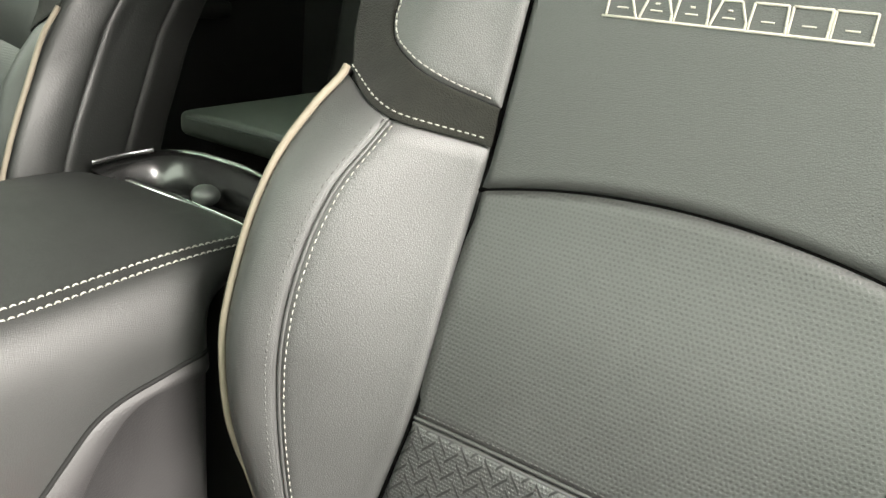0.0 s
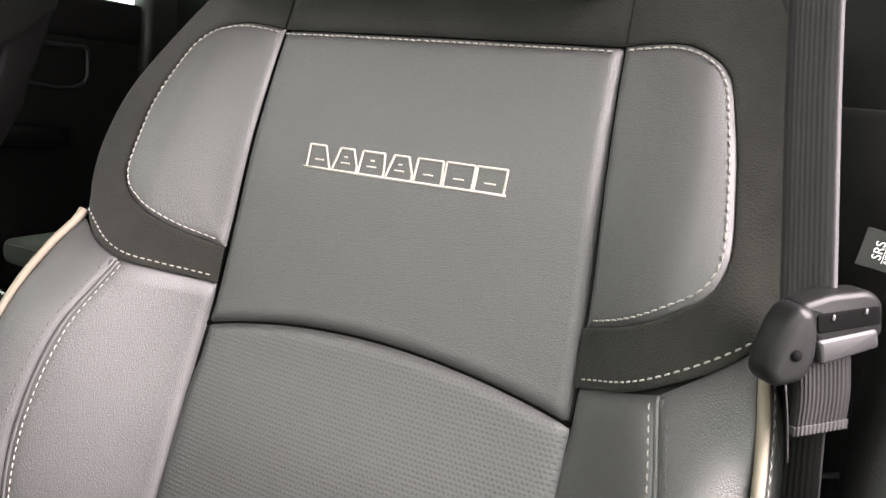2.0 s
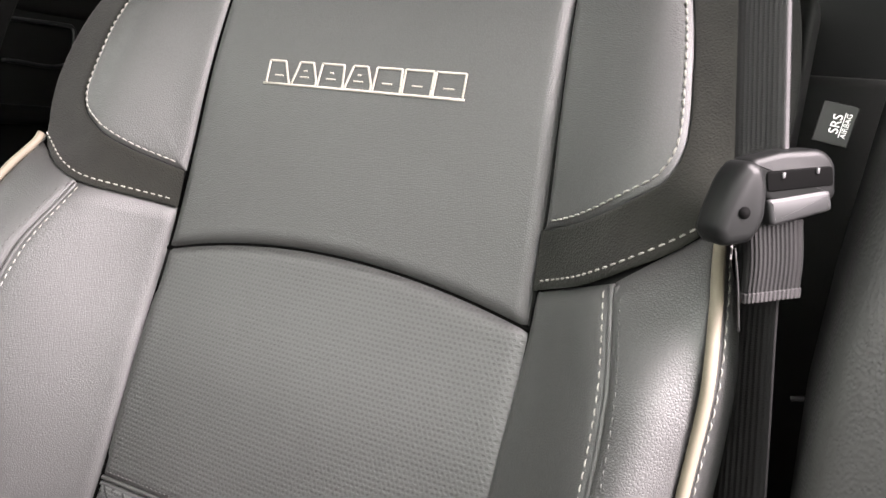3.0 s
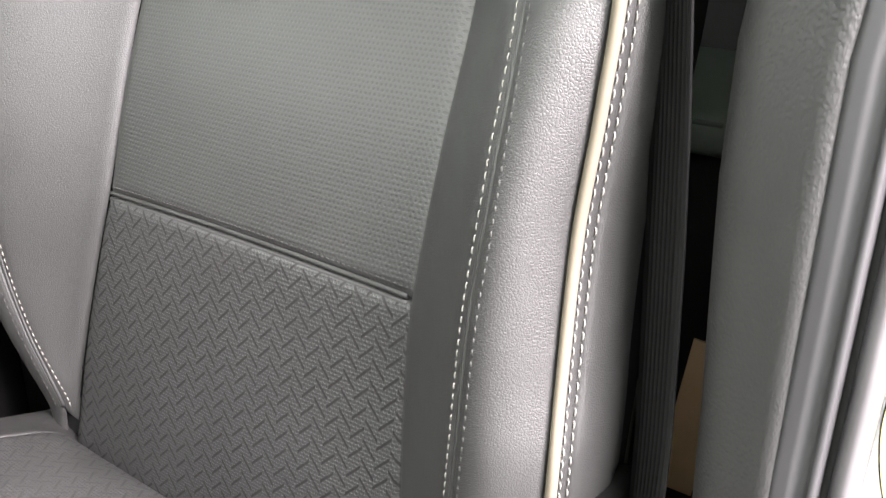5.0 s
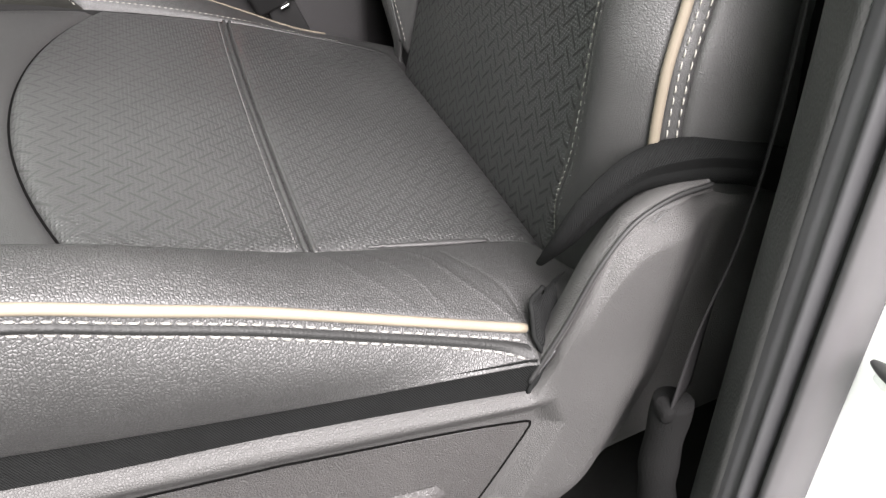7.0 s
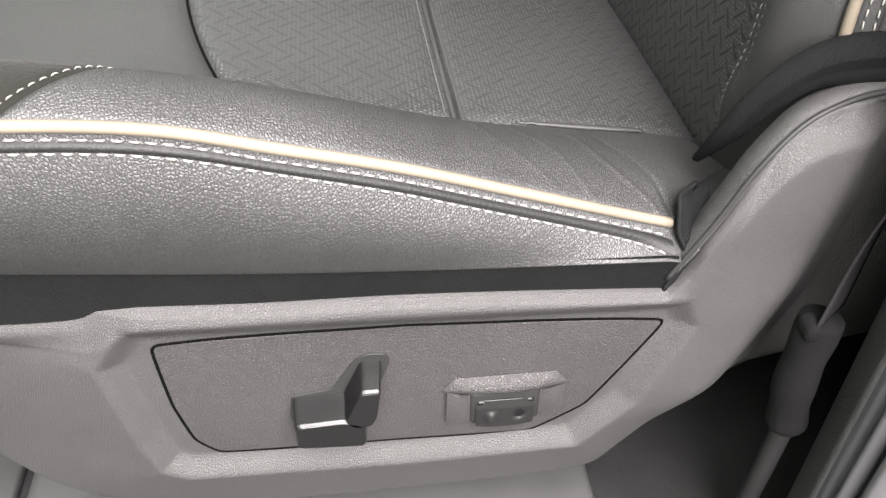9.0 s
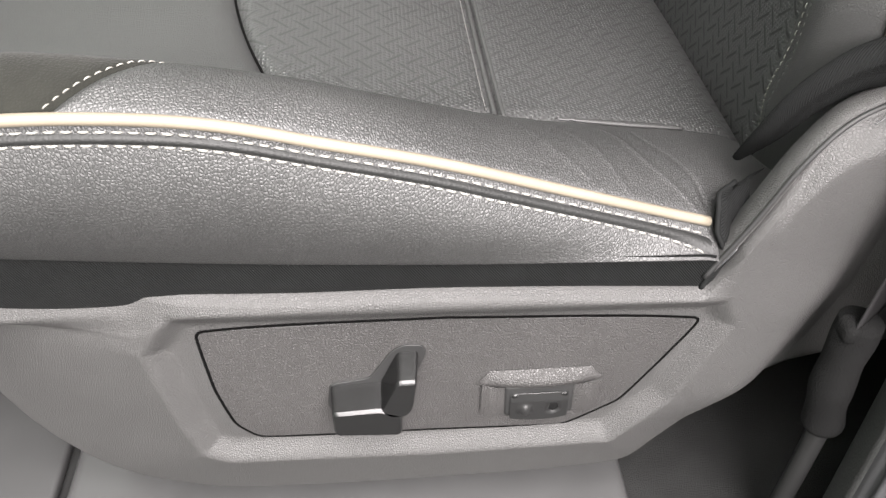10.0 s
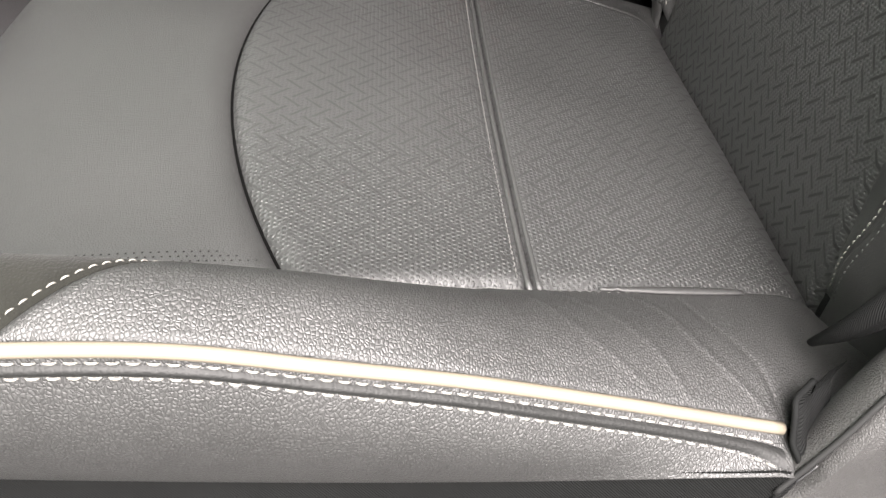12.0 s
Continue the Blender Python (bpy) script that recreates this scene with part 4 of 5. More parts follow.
def plate(name, loop, x0, x1, material, parent, label="", bevel=0.0015, smooth_it=False):
    """A flat plate in a plane of constant x with a rounded rim."""
    lp = np.array(loop)
    bm = bmesh.new()
    vs = [bm.verts.new((x0, y, z)) for y, z in lp]
    f = bm.faces.new(vs)
    r = bmesh.ops.extrude_face_region(bm, geom=[f])
    top = [v for v in r["geom"] if isinstance(v, bmesh.types.BMVert)]
    bmesh.ops.translate(bm, vec=(x1 - x0, 0, 0), verts=top)
    bmesh.ops.recalc_face_normals(bm, faces=bm.faces[:])
    es = [e for e in bm.edges if all(abs(v.co.x - x1) < 1e-6 for v in e.verts)]
    if bevel:
        bmesh.ops.bevel(bm, geom=es, offset=bevel, segments=3, profile=0.6, affect="EDGES")
    return part(name, bm, material, parent, label, smooth_it)


def rounded(loop, n=90):
    return polyline(loop, n, True)


def corner_round(loop, r=0.006, seg=5):
    lp = np.array(loop, float)
    out = []
    for i in range(len(lp)):
        a, b, c = lp[i - 1], lp[i], lp[(i + 1) % len(lp)]
        u, v = (a - b), (c - b)
        lu, lv = np.linalg.norm(u), np.linalg.norm(v)
        k = min(r, lu * 0.45, lv * 0.45)
        p, q = b + u / lu * k, b + v / lv * k
        for t in np.linspace(0, 1, seg):
            out.append((1 - t) ** 2 * p + 2 * t * (1 - t) * b + t * t * q)
    return np.array(out)


panel_loop = corner_round(SWITCH_PANEL, 0.006)
gap_loop = polyline(panel_loop, 260, True)
gap_loop = np.vstack([gap_loop, gap_loop[:1]])
tube("switch_panel_gap", np.column_stack([np.full(len(gap_loop), 0.3035), gap_loop]), 0.0011, BLACK_GAP, shield, "dark gap round the switch panel", 8, 0.25, (1, 0, 0))
plate("switch_panel", panel_loop, 0.296, 0.3036, PLASTIC_FINE, shield, "finely grained plastic switch panel", 0.0006)
FACE = 0.3036

# lever and recliner switches
sw = part("seat_adjust_switch", block((0.002, 0.04, 0.02), (FACE, 0.136, 0.2435), 0.001), SMOOTH_BLACK, shield, "satin black seat adjusting switches")
well = corner_round([(0.1120, 0.2365), (0.1150, 0.2565), (0.1400, 0.2605), (0.1540, 0.2845), (0.1620, 0.2900), (0.1730, 0.2890), (0.1760, 0.2825), (0.1680, 0.2585), (0.1620, 0.2365), (0.1590, 0.2305), (0.1140, 0.2295)], 0.004)
plate("switch_well", well, FACE - 0.002, FACE + 0.0012, RUBBER_DARK, sw, "black switch well", 0.0006)


def wedge(name, loop, x0, x1, shrink, shift, parent, label):
    """A knob whose outer face is smaller and pushed along."""
    lp = corner_round(loop, 0.003, 4)
    c = lp.mean(0)
    out = []
    for k, (x, s, d) in enumerate(((x0, 1, 0), (x0 + (x1 - x0) * 0.90, shrink + 0.07, 0.85), (x0 + (x1 - x0) * 0.97, shrink + 0.03, 0.95), (x1, shrink, 1.0))):
        q = c + (lp - c) * s + np.array(shift) * d
        out.append(np.column_stack([np.full(len(q), x), q]))
    v = np.vstack(out)
    n = len(lp)
    f = [(k * n + i, k * n + (i + 1) % n, (k + 1) * n + (i + 1) % n, (k + 1) * n + i) for k in range(3) for i in range(n)]
    f.append(tuple(range(3 * n, 4 * n)))
    ob = mesh_object(name, v, f, SWITCH_BLACK, parent, label, smooth=False)
    return ob


wedge("cushion_switch", [(0.1150, 0.2335), (0.1150, 0.2555), (0.1460, 0.2575), (0.1600, 0.2525), (0.1600, 0.2305)], FACE, FACE + 0.020, 0.88, (0, -0.006), sw, "black lever switch")
wedge("recliner_switch", [(0.1460, 0.2555), (0.1580, 0.2845), (0.1710, 0.2845), (0.1680, 0.2575), (0.1640, 0.2495), (0.1520, 0.2485)], FACE, FACE + 0.020, 0.84, (-0.001, -0.006), sw, "black upright recliner switch")

# lumbar switch in its dished recess
lum = part("lumbar_switch", block((0.010, 0.046, 0.031), (FACE - 0.002, 0.2485, 0.2315), 0.003, (2, 0, 0)), RUBBER_DARK, shield, "black lumbar rocker switch")
g = np.linspace(-1, 1, 25)
P, Q = np.meshgrid(g, g, indexing="ij")
ry, rz = 0.2485 + P * 0.019, 0.2275 + Q * 0.0115 + 0.0012 * (1 - P ** 2) * np.sign(Q)
rx = FACE + 0.005 + 0.0012 * (1 - P ** 2) - 0.003 * np.clip(Q - 0.45, 0, 1)
for cy in (-0.5, 0.5):
    r = np.hypot((P - cy) * 1.7, (Q + 0.15) * 1.0)
    rx += (0.0030 if cy < 0 else -0.0026) * np.exp(-(r / 0.33) ** 4)
v = np.stack([rx, ry, rz], -1).reshape(-1, 3)
mesh_object("rocker", v, grid_faces(25, 25), SMOOTH_BLACK, lum, "black rocker with a raised and a sunk dot")
part("rocker_body", block((0.008, 0.0375, 0.0235), (FACE + 0.0005, 0.2485, 0.2275), 0.002), SWITCH_BLACK, lum)
# flared lip above and at both sides of the rocker
g1, g2 = np.linspace(-1, 1, 40), np.linspace(0, 1, 12)
P, Q = np.meshgrid(g1, g2, indexing="ij")
ly = 0.2480 + P * (0.042 - 0.010 * Q)
lz = 0.2475 + Q * 0.0125 - 0.004 * (1 - np.abs(P) ** 2) * (1 - Q)
lx = FACE + 0.0004 + 0.0065 * np.sin(np.pi * np.clip(Q, 0, 1)) ** 0.7 * (1 - P ** 2) ** 0.5
mesh_object("rocker_lip", np.stack([lx, ly, lz], -1).reshape(-1, 3), grid_faces(40, 12), PLASTIC_FINE, lum, "grained flared lip over the rocker")

for sgn in (-1, 1):
    P, Q = np.meshgrid(np.linspace(0, 1, 12), np.linspace(-1, 1, 10), indexing="ij")
    cy = 0.2485 + sgn * (0.0195 + 0.0185 * P)
    cz = 0.2305 + Q * (0.0125 + 0.003 * P) + 0.004 * P
    cx = FACE + 0.0004 + 0.0034 * np.sin(np.pi * P * 0.75) * (1 - 0.25 * Q ** 2)
    mesh_object("rocker_cheek", np.stack([cx, cy, cz], -1).reshape(-1, 3), grid_faces(12, 10)[:, ::-1 if sgn < 0 else 1], PLASTIC_FINE, lum, "grained dished cheek beside the rocker")

# inner trim strip that runs up behind the shield's wing
wing = np.array([(0.2985, 0.337, 0.334), (0.297, 0.357, 0.372), (0.294, 0.376, 0.410), (0.290, 0.395, 0.431), (0.286, 0.420, 0.441), (0.28, 0.45, 0.442)])
wl = polyline(wing, 50)
gw = np.stack([wl + d for d in ((0.0055, 0.001, -0.004), (0.0050, -0.0005, 0.0005), (0.002, -0.001, 0.0025), (-0.006, 0.0, 0.0025), (-0.014, 0.002, 0.0), (-0.021, 0.006, -0.007), (-0.024, 0.012, -0.018))], 1)
mesh_object("inner_wing_trim", gw.reshape(-1, 3), grid_faces(50, 7), PLASTIC, shield, "inner plastic trim strip")
tube("wing_gap", polyline(wing + [0.0065, -0.001, 0.001], 50), 0.0016, RUBBER_DARK, shield, "dark gap beside the trim strip", 6)
tube("wing_clip", polyline([(0.3025, 0.402, 0.4345), (0.3015, 0.407, 0.4375), (0.3005, 0.411, 0.4395)], 10), 0.0004, RUBBER, shield, "grey edge clip", 6)
tube("wing_clip", polyline([(0.306, 0.343, 0.345), (0.306, 0.347, 0.352), (0.3055, 0.350, 0.357)], 8), 0.0004, RUBBER, shield, "grey edge clip", 6)

# twill flap at the cushion's rear end and boot over the recliner
w = np.linspace(0, 1, 30)
flap_edge = polyline([(0.272, 0.355, 0.378), (0.286, 0.341, 0.377), (0.294, 0.341, 0.362), (0.300, 0.3455, 0.350), (0.303, 0.3405, 0.338), (0.305, 0.336, 0.326)], 30)
flap_in = flap_edge + np.array([-0.012, 0.022, 0.0])
gflap = ruled(flap_edge, flap_in, 8)
gflap[:, 1:3, 0] += 0.003
mesh_object("twill_flap", gflap.reshape(-1, 3), grid_faces(30, 8), TWILL, driver_seat, "black twill flap behind the cushion side", uvs=np.stack([np.repeat(w * 0.06, 8), np.tile(np.linspace(0, 0.02, 8), 30)], 1))
tube("flap_hem", flap_edge, 0.0016, TWILL, driver_seat, "hemmed edge of the twill flap", 8)
boot_line = polyline([(0.245, 0.366, 0.375), (0.262, 0.372, 0.405), (0.270, 0.384, 0.432), (0.273, 0.405, 0.450), (0.274, 0.435, 0.454), (0.272, 0.475, 0.447), (0.266, 0.52, 0.43)], 60)
v, f = sweep(boot_line, np.interp(np.linspace(0, 1, 60), [0, 0.25, 0.5, 1], [0.003, 0.0095, 0.0145, 0.015]) + 0.0006 * np.sin(np.linspace(0, 12, 60)), 16, 0.7, (1, 0, 0))
mesh_object("recliner_boot", v, f, TWILL, driver_seat, "black twill boot over the recliner", uvs=np.stack([np.repeat(np.linspace(0, 0.2, 60), 16), np.tile(np.linspace(0, 0.075, 16), 60)], 1))

# headrest
hr = thing("headrest", "black headrest with pale piped lower corners", "headrest")
part("pad", block((0.29, 0.10, 0.17), (0, 0.593, 1.082), 0.035, (-12, 0, 0), 4), LEATHER_FAR, hr, "dark leather headrest pad")
part("underside", block((0.25, 0.075, 0.02), (0, 0.570, 0.999), 0.009, (-12, 0, 0), 4), SMOOTH_BLACK, hr, "glossy black headrest underside")
for sgn in (-1, 1):
    tube("piping", polyline([(sgn * 0.092, 0.536, 0.9935), (sgn * 0.108, 0.537, 0.9960), (sgn * 0.126, 0.538, 1.0050), (sgn * 0.136, 0.539, 1.0250), (sgn * 0.14, 0.540, 1.0550)], 24), 0.0032, PIPING, hr, "pale piping round the corner")
    part("post", block((0.012, 0.012, 0.1), (sgn * 0.07, 0.62, 0.98), 0.004), CHROME, hr)

# airbag tag on the seat's side
tag = thing("airbag_tag", "black woven airbag tag with white lettering", "label")
tag_pose = Matrix.Translation((0.3000, 0.490, 0.8615)) @ pose(0, 0, 0, 90, 0, 0) @ pose(0, 0, 0, 0, 0, -9) @ Matrix.Scale(0.86, 4)
bm = block((0.0185, 0.0225, 0.0012), (0, 0, 0), 0.0004)
bmesh.ops.transform(bm, matrix=tag_pose, verts=bm.verts)
part("cloth", bm, plain("tag_cloth", (0.03, 0.031, 0.03), 0.8, spec=0.2), tag, "", False)


def lettering(name, text, size, m, material, parent, label):
    cu = bpy.data.curves.new(name, "FONT")
    cu.body, cu.size, cu.align_x, cu.align_y, cu.extrude = text, size, "CENTER", "CENTER", 0.0001
    tmp = bpy.data.objects.new(name, cu)
    scene.collection.objects.link(tmp)
    me = bpy.data.meshes.new_from_object(tmp.evaluated_get(bpy.context.evaluated_depsgraph_get()))
    bpy.data.objects.remove(tmp)
    me.transform(m)
    me.materials.clear()
    me.materials.append(material)
    ob = new(name, me)
    ob.parent = parent
    tagged(ob, label)
    return ob


lettering("lettering", "SRS", 0.0072, tag_pose @ pose(0.0004, 0.000, 0.0008, 0, 0, 90), WHITE_LABEL, tag, "white letters SRS")
lettering("lettering", "AIRBAG", 0.0040, tag_pose @ pose(0.0058, 0.000, 0.0008, 0, 0, 90), WHITE_LABEL, tag, "white letters AIRBAG")
bm = block((0.0004, 0.0140, 0.0004), (0, 0, 0), 0)
bmesh.ops.transform(bm, matrix=tag_pose @ pose(0.0036, 0.000, 0.0008), verts=bm.verts)
part("rule", bm, WHITE_LABEL, tag, "thin white rule", False)

# ---- seat belt ----
belt = thing("seat_belt", "grey ribbed seat belt hanging with its tongue parked", "seat belt")


def ribbon(name, centre, across, half, material, parent, label, thick=0.0012, n=80):
    """A strip of webbing with thickness; across: unit width direction at each given centre."""
    c = polyline(centre, n)
    a = np.stack([np.interp(np.linspace(0, 1, n), np.linspace(0, 1, len(across)), [r[k] for r in across]) for k in range(3)], 1)
    a /= np.linalg.norm(a, axis=1)[:, None]
    t = np.gradient(c, axis=0)
    nn = np.cross(t, a)
    nn /= np.linalg.norm(nn, axis=1)[:, None]
    prof = [(-1, -1), (-0.5, -1), (0, -1), (0.5, -1), (1, -1), (1, 1), (0.5, 1), (0, 1), (-0.5, 1), (-1, 1)]
    v = np.stack([c + a * half * u + nn * thick * k for u, k in prof], 1).reshape(-1, 3)
    m = len(prof)
    i, j = np.meshgrid(np.arange(n - 1), np.arange(m), indexing="ij")
    j2 = (j + 1) % m
    f = [tuple(q) for q in np.stack([i * m + j, i * m + j2, (i + 1) * m + j2, (i + 1) * m + j], -1).reshape(-1, 4)]
    f += [tuple(range(m))[::-1], tuple((n - 1) * m + k for k in range(m))]
    q = np.concatenate([[0], np.cumsum(np.linalg.norm(np.diff(c, axis=0), axis=1))])
    uv = np.stack([np.tile([u * half for u, k in prof], n), np.repeat(q, m)], 1)
    return mesh_object(name, v, f, material, parent, label, uvs=uv)


ACROSS = (-0.62, 0.78, 0.0)
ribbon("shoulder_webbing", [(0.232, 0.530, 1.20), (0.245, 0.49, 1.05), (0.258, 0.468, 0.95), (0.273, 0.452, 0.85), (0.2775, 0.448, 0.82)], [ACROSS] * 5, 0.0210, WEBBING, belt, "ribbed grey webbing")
# The lap part takes the copy with shade in its colour.
ribbon("lap_webbing", [(0.2775, 0.452, 0.83), (0.280, 0.457, 0.773), (0.2875, 0.466, 0.668), (0.2985, 0.469, 0.518), (0.304, 0.464, 0.42), (0.316, 0.443, 0.365), (0.334, 0.424, 0.322)], [ACROSS, (-0.72, 0.69, 0), (-0.77, 0.64, 0), (-0.77, 0.64, 0), (-0.7, 0.71, 0), (-0.6, 0.8, 0)], 0.0190, SHADED_WEBBING, belt, "ribbed grey webbing", 0.0007)
T = Matrix.Translation((0.2835, 0.428, 0.838)) @ pose(0, 0, 0, 0, 0, 45)


def slab(loop, y0, y1, r, bevel):
    """A rounded outline in the tongue's own upright plane, given thickness, as a bmesh."""
    bm = bmesh.new()
    base = bm.faces.new([bm.verts.new((x / 1000, y0, z / 1000)) for x, z in corner_round(loop, r, 6)])
    grown = bmesh.ops.extrude_face_region(bm, geom=[base])
    bmesh.ops.translate(bm, vec=(0, y1 - y0, 0), verts=[v for v in grown["geom"] if isinstance(v, bmesh.types.BMVert)])
    bmesh.ops.recalc_face_normals(bm, faces=bm.faces[:])
    rim = [e for e in bm.edges if abs(e.verts[0].co.y - e.verts[1].co.y) < 1e-7]
    bmesh.ops.bevel(bm, geom=rim, offset=bevel, segments=4, profile=0.5, affect="EDGES")
    bmesh.ops.transform(bm, matrix=T, verts=bm.verts)
    return bm


tongue = part("tongue", slab([(-17, 3), (-1, 8.3), (19, 11), (26.5, 6), (29.5, -8.5), (26, -12), (-2, -15), (-9, -11)], -0.0065, 0.009, 4.0, 0.003), TONGUE_BLACK, belt, "black plastic belt tongue")
part("tongue_cheek", slab([(-19, 3.2), (-11.5, 2.2), (-7, -8), (-6, -21), (-10.5, -31), (-25, -34), (-30.5, -28), (-28, -16), (-24, -3.5)], -0.010, 0.009, 4.0, 0.005), TONGUE_BLACK, tongue, "rounded cheek of the tongue")
part("tongue_slot", slab([(-8.5, -0.8), (24, 4.2), (26.5, -4.0), (-6.5, -9.5)], -0.0072, -0.003, 2.0, 0.0008), BLACK_GAP, tongue, "black slot of the tongue")
part("tongue_bar", slab([(-6, -12.5), (25, -5.8), (28, -15), (-2, -24)], -0.0075, 0.004, 2.5, 0.0022), plain("grey_metal", (0.017, 0.017, 0.0175), 0.45, 0.15, spec=0.2), tongue, "grey metal bar of the tongue")
for x, z in ((-0.2, -1.7), (16.5, 1.6)):
    bm = block((0.0015, 0.0012, 0.0026), (x / 1000, -0.0074, z / 1000), 0.0005)
    bmesh.ops.transform(bm, matrix=T, verts=bm.verts)
    part("slot_pin", bm, RUBBER, tongue, "small pale pin in the slot")
bm = bmesh.new()
bmesh.ops.create_cone(bm, cap_ends=True, segments=16, radius1=0.0026, radius2=0.0026, depth=0.004)
bmesh.ops.transform(bm, matrix=T @ pose(-0.0184, -0.0087, -0.0184, 90, 0, 0), verts=bm.verts)
part("tongue_hole", bm, BLACK_GAP, tongue, "small round hole")
FOLD = (0.70, 0.70, 0.14)
ribbon("sewn_fold", [(0.2865, 0.4300, 0.816), (0.2890, 0.4330, 0.798), (0.2895, 0.4345, 0.783)], [FOLD] * 3, 0.0138, ribbed("dark_fold_webbing", (0.007, 0.0068, 0.0069), 0.0022, 0, 0.8, 0.6, 0.15), belt, "dark sewn fold of the webbing", 0.002, 20)
ribbon("sewn_hem", [(0.2895, 0.4342, 0.7855), (0.2896, 0.4344, 0.7835), (0.2897, 0.4346, 0.7810)], [FOLD] * 3, 0.0142, ribbed("frayed_hem", (0.019, 0.018, 0.0185), 0.0022, 0, 0.8, 0.6, 0.15), belt, "frayed pale hem", 0.0024, 8)
tube("belt_clip", polyline([(0.2745, 0.4190, 0.803), (0.2775, 0.4220, 0.787), (0.2805, 0.4250, 0.766)], 12), 0.0005, RUBBER_DARK, belt, "dark wire clip", 6)

# anchor sleeve low beside the pillar
sleeve = thing("belt_anchor_sleeve", "black fuzzy sleeve over the belt anchor", "belt sleeve")
v, f = sweep(polyline([(0.334, 0.420, 0.324), (0.3365, 0.418, 0.29), (0.337, 0.420, 0.26), (0.336, 0.426, 0.232)], 30), 0.0125 + 0.0006 * np.sin(np.linspace(0, 14, 30)), 16)
mesh_object("sleeve", v, f, SLEEVE, sleeve, "fuzzy black sleeve")
tube("stalk", polyline([(0.336, 0.426, 0.236), (0.329, 0.432, 0.16), (0.322, 0.436, 0.07)], 16), 0.007, RUBBER_DARK, sleeve, "black anchor stalk")
part("cap", block((0.016, 0.010, 0.012), (0.338, 0.411, 0.322), 0.004), SLEEVE, sleeve, "small grey cap")

# ---- B-pillar ----
def extrude_profile(name, prof, z0, z1, material, parent, label, n=24, lean=0.045, close=True, taper=0.0):
    """Carries a plan outline up the pillar; taper draws its inner side in towards the foot."""
    p = np.array(prof, float)
    inner = np.clip((p[:, 0].max() - p[:, 0]) / 0.055, 0, 1)
    zs = np.linspace(z0, z1, n)
    off = lean * np.clip(0.62 - zs, 0, 1) - 0.02 * np.clip(zs - 0.62, 0, 1) + 0.12 * np.clip(zs - 0.74, 0, 1)
    back = 0.10 * np.clip(zs - 0.75, 0, 1)
    v = np.stack([np.column_stack([p[:, 0] + 0.004 + o + taper * inner * (0.4 + 0.6 * np.clip((0.66 - z) / 0.16, 0, 1)), p[:, 1] + b, np.full(len(p), z)]) for z, o, b in zip(zs, off, back)], 1).reshape(-1, 3)
    f = [tuple(q) for q in grid_faces(len(p), n, close)]
    return mesh_object(name, v, f, material, parent, label)


pillar = tagged(new("wall_pillar"), "grey grained plastic pillar trim beside a white painted door jamb", "car pillar", kind="structure")
trim = polyline([(0.292, 0.66), (0.297, 0.54), (0.302, 0.479), (0.307, 0.456), (0.3145, 0.4475), (0.333, 0.441), (0.350, 0.4365), (0.3575, 0.4345), (0.361, 0.436), (0.3625, 0.442), (0.3625, 0.60)], 60)
extrude_profile("pillar_trim", trim, 0.05, 1.45, PILLAR, pillar, "grey grained pillar trim", lean=0.028, taper=0.0148)
seal_a = polyline([(0.358, 0.452), (0.3600, 0.4385), (0.3630, 0.4362), (0.3680, 0.4362), (0.3725, 0.4385), (0.3750, 0.4385), (0.3772, 0.4365), (0.3792, 0.4370), (0.3802, 0.440), (0.3806, 0.452)], 50)
extrude_profile("door_seal", seal_a, 0.05, 1.45, RUBBER, pillar, "smooth dark rubber door seal", lean=0.016)
# Dark strip fills the deep gap between the seals in place of shade.
extrude_profile("seal_gap_strip", [(0.3790, 0.4475), (0.3885, 0.4475), (0.3885, 0.458), (0.3790, 0.458)], 0.05, 1.45, RUBBER_DARK, pillar, "black strip standing for the shaded gap between the seals", lean=0.016)
seal_b = polyline([(0.3835, 0.457), (0.3838, 0.4475), (0.3860, 0.4437), (0.3895, 0.4432), (0.3925, 0.4462), (0.3945, 0.452), (0.3950, 0.469)], 40)
extrude_profile("outer_seal", seal_b, 0.05, 1.45, plain("pale_seal", (0.060, 0.058, 0.060), 0.4), pillar, "paler outer seal lip", lean=0.016)
jamb = polyline([(0.372, 0.52), (0.374, 0.474), (0.380, 0.4705), (0.42, 0.472), (0.46, 0.478), (0.50, 0.487), (0.54, 0.50), (0.56, 0.53), (0.56, 0.60)], 50)
extrude_profile("door_jamb", jamb, 0.0, 1.45, PAINT, pillar, "white painted door jamb", lean=0.016)


label_y = thing("warning_label", "yellow and white warning label on the door jamb", "label")
strip = polyline([(0.4045, 0.586), (0.4045, 0.566), (0.4085, 0.538), (0.4160, 0.514), (0.4205, 0.4985)], 30)
for name, w0, w1, mat, lift, lab in (("border", -0.0038, 0.0038, RUBBER_DARK, 0.0004, "black border"), ("field", -0.0029, 0.0029, YELLOW, 0.0009, "yellow field"), ("white_field", 0.005, 0.014, WHITE_LABEL, 0.0004, "white field")):
    lo, hi = strip + [w0, 0], strip + [w1, 0]
    if name == "field":
        lo, hi = lo[1:-1], hi[1:-1]
    gg = ruled(lo, hi, 4).reshape(-1, 2)
    pts = np.column_stack([gg[:, 0], 0.4712 + (gg[:, 0] - 0.42) * 0.14 - 0.0012 - lift, gg[:, 1]])
    mesh_object(name, pts, grid_faces(len(lo), 4), mat, label_y, lab)
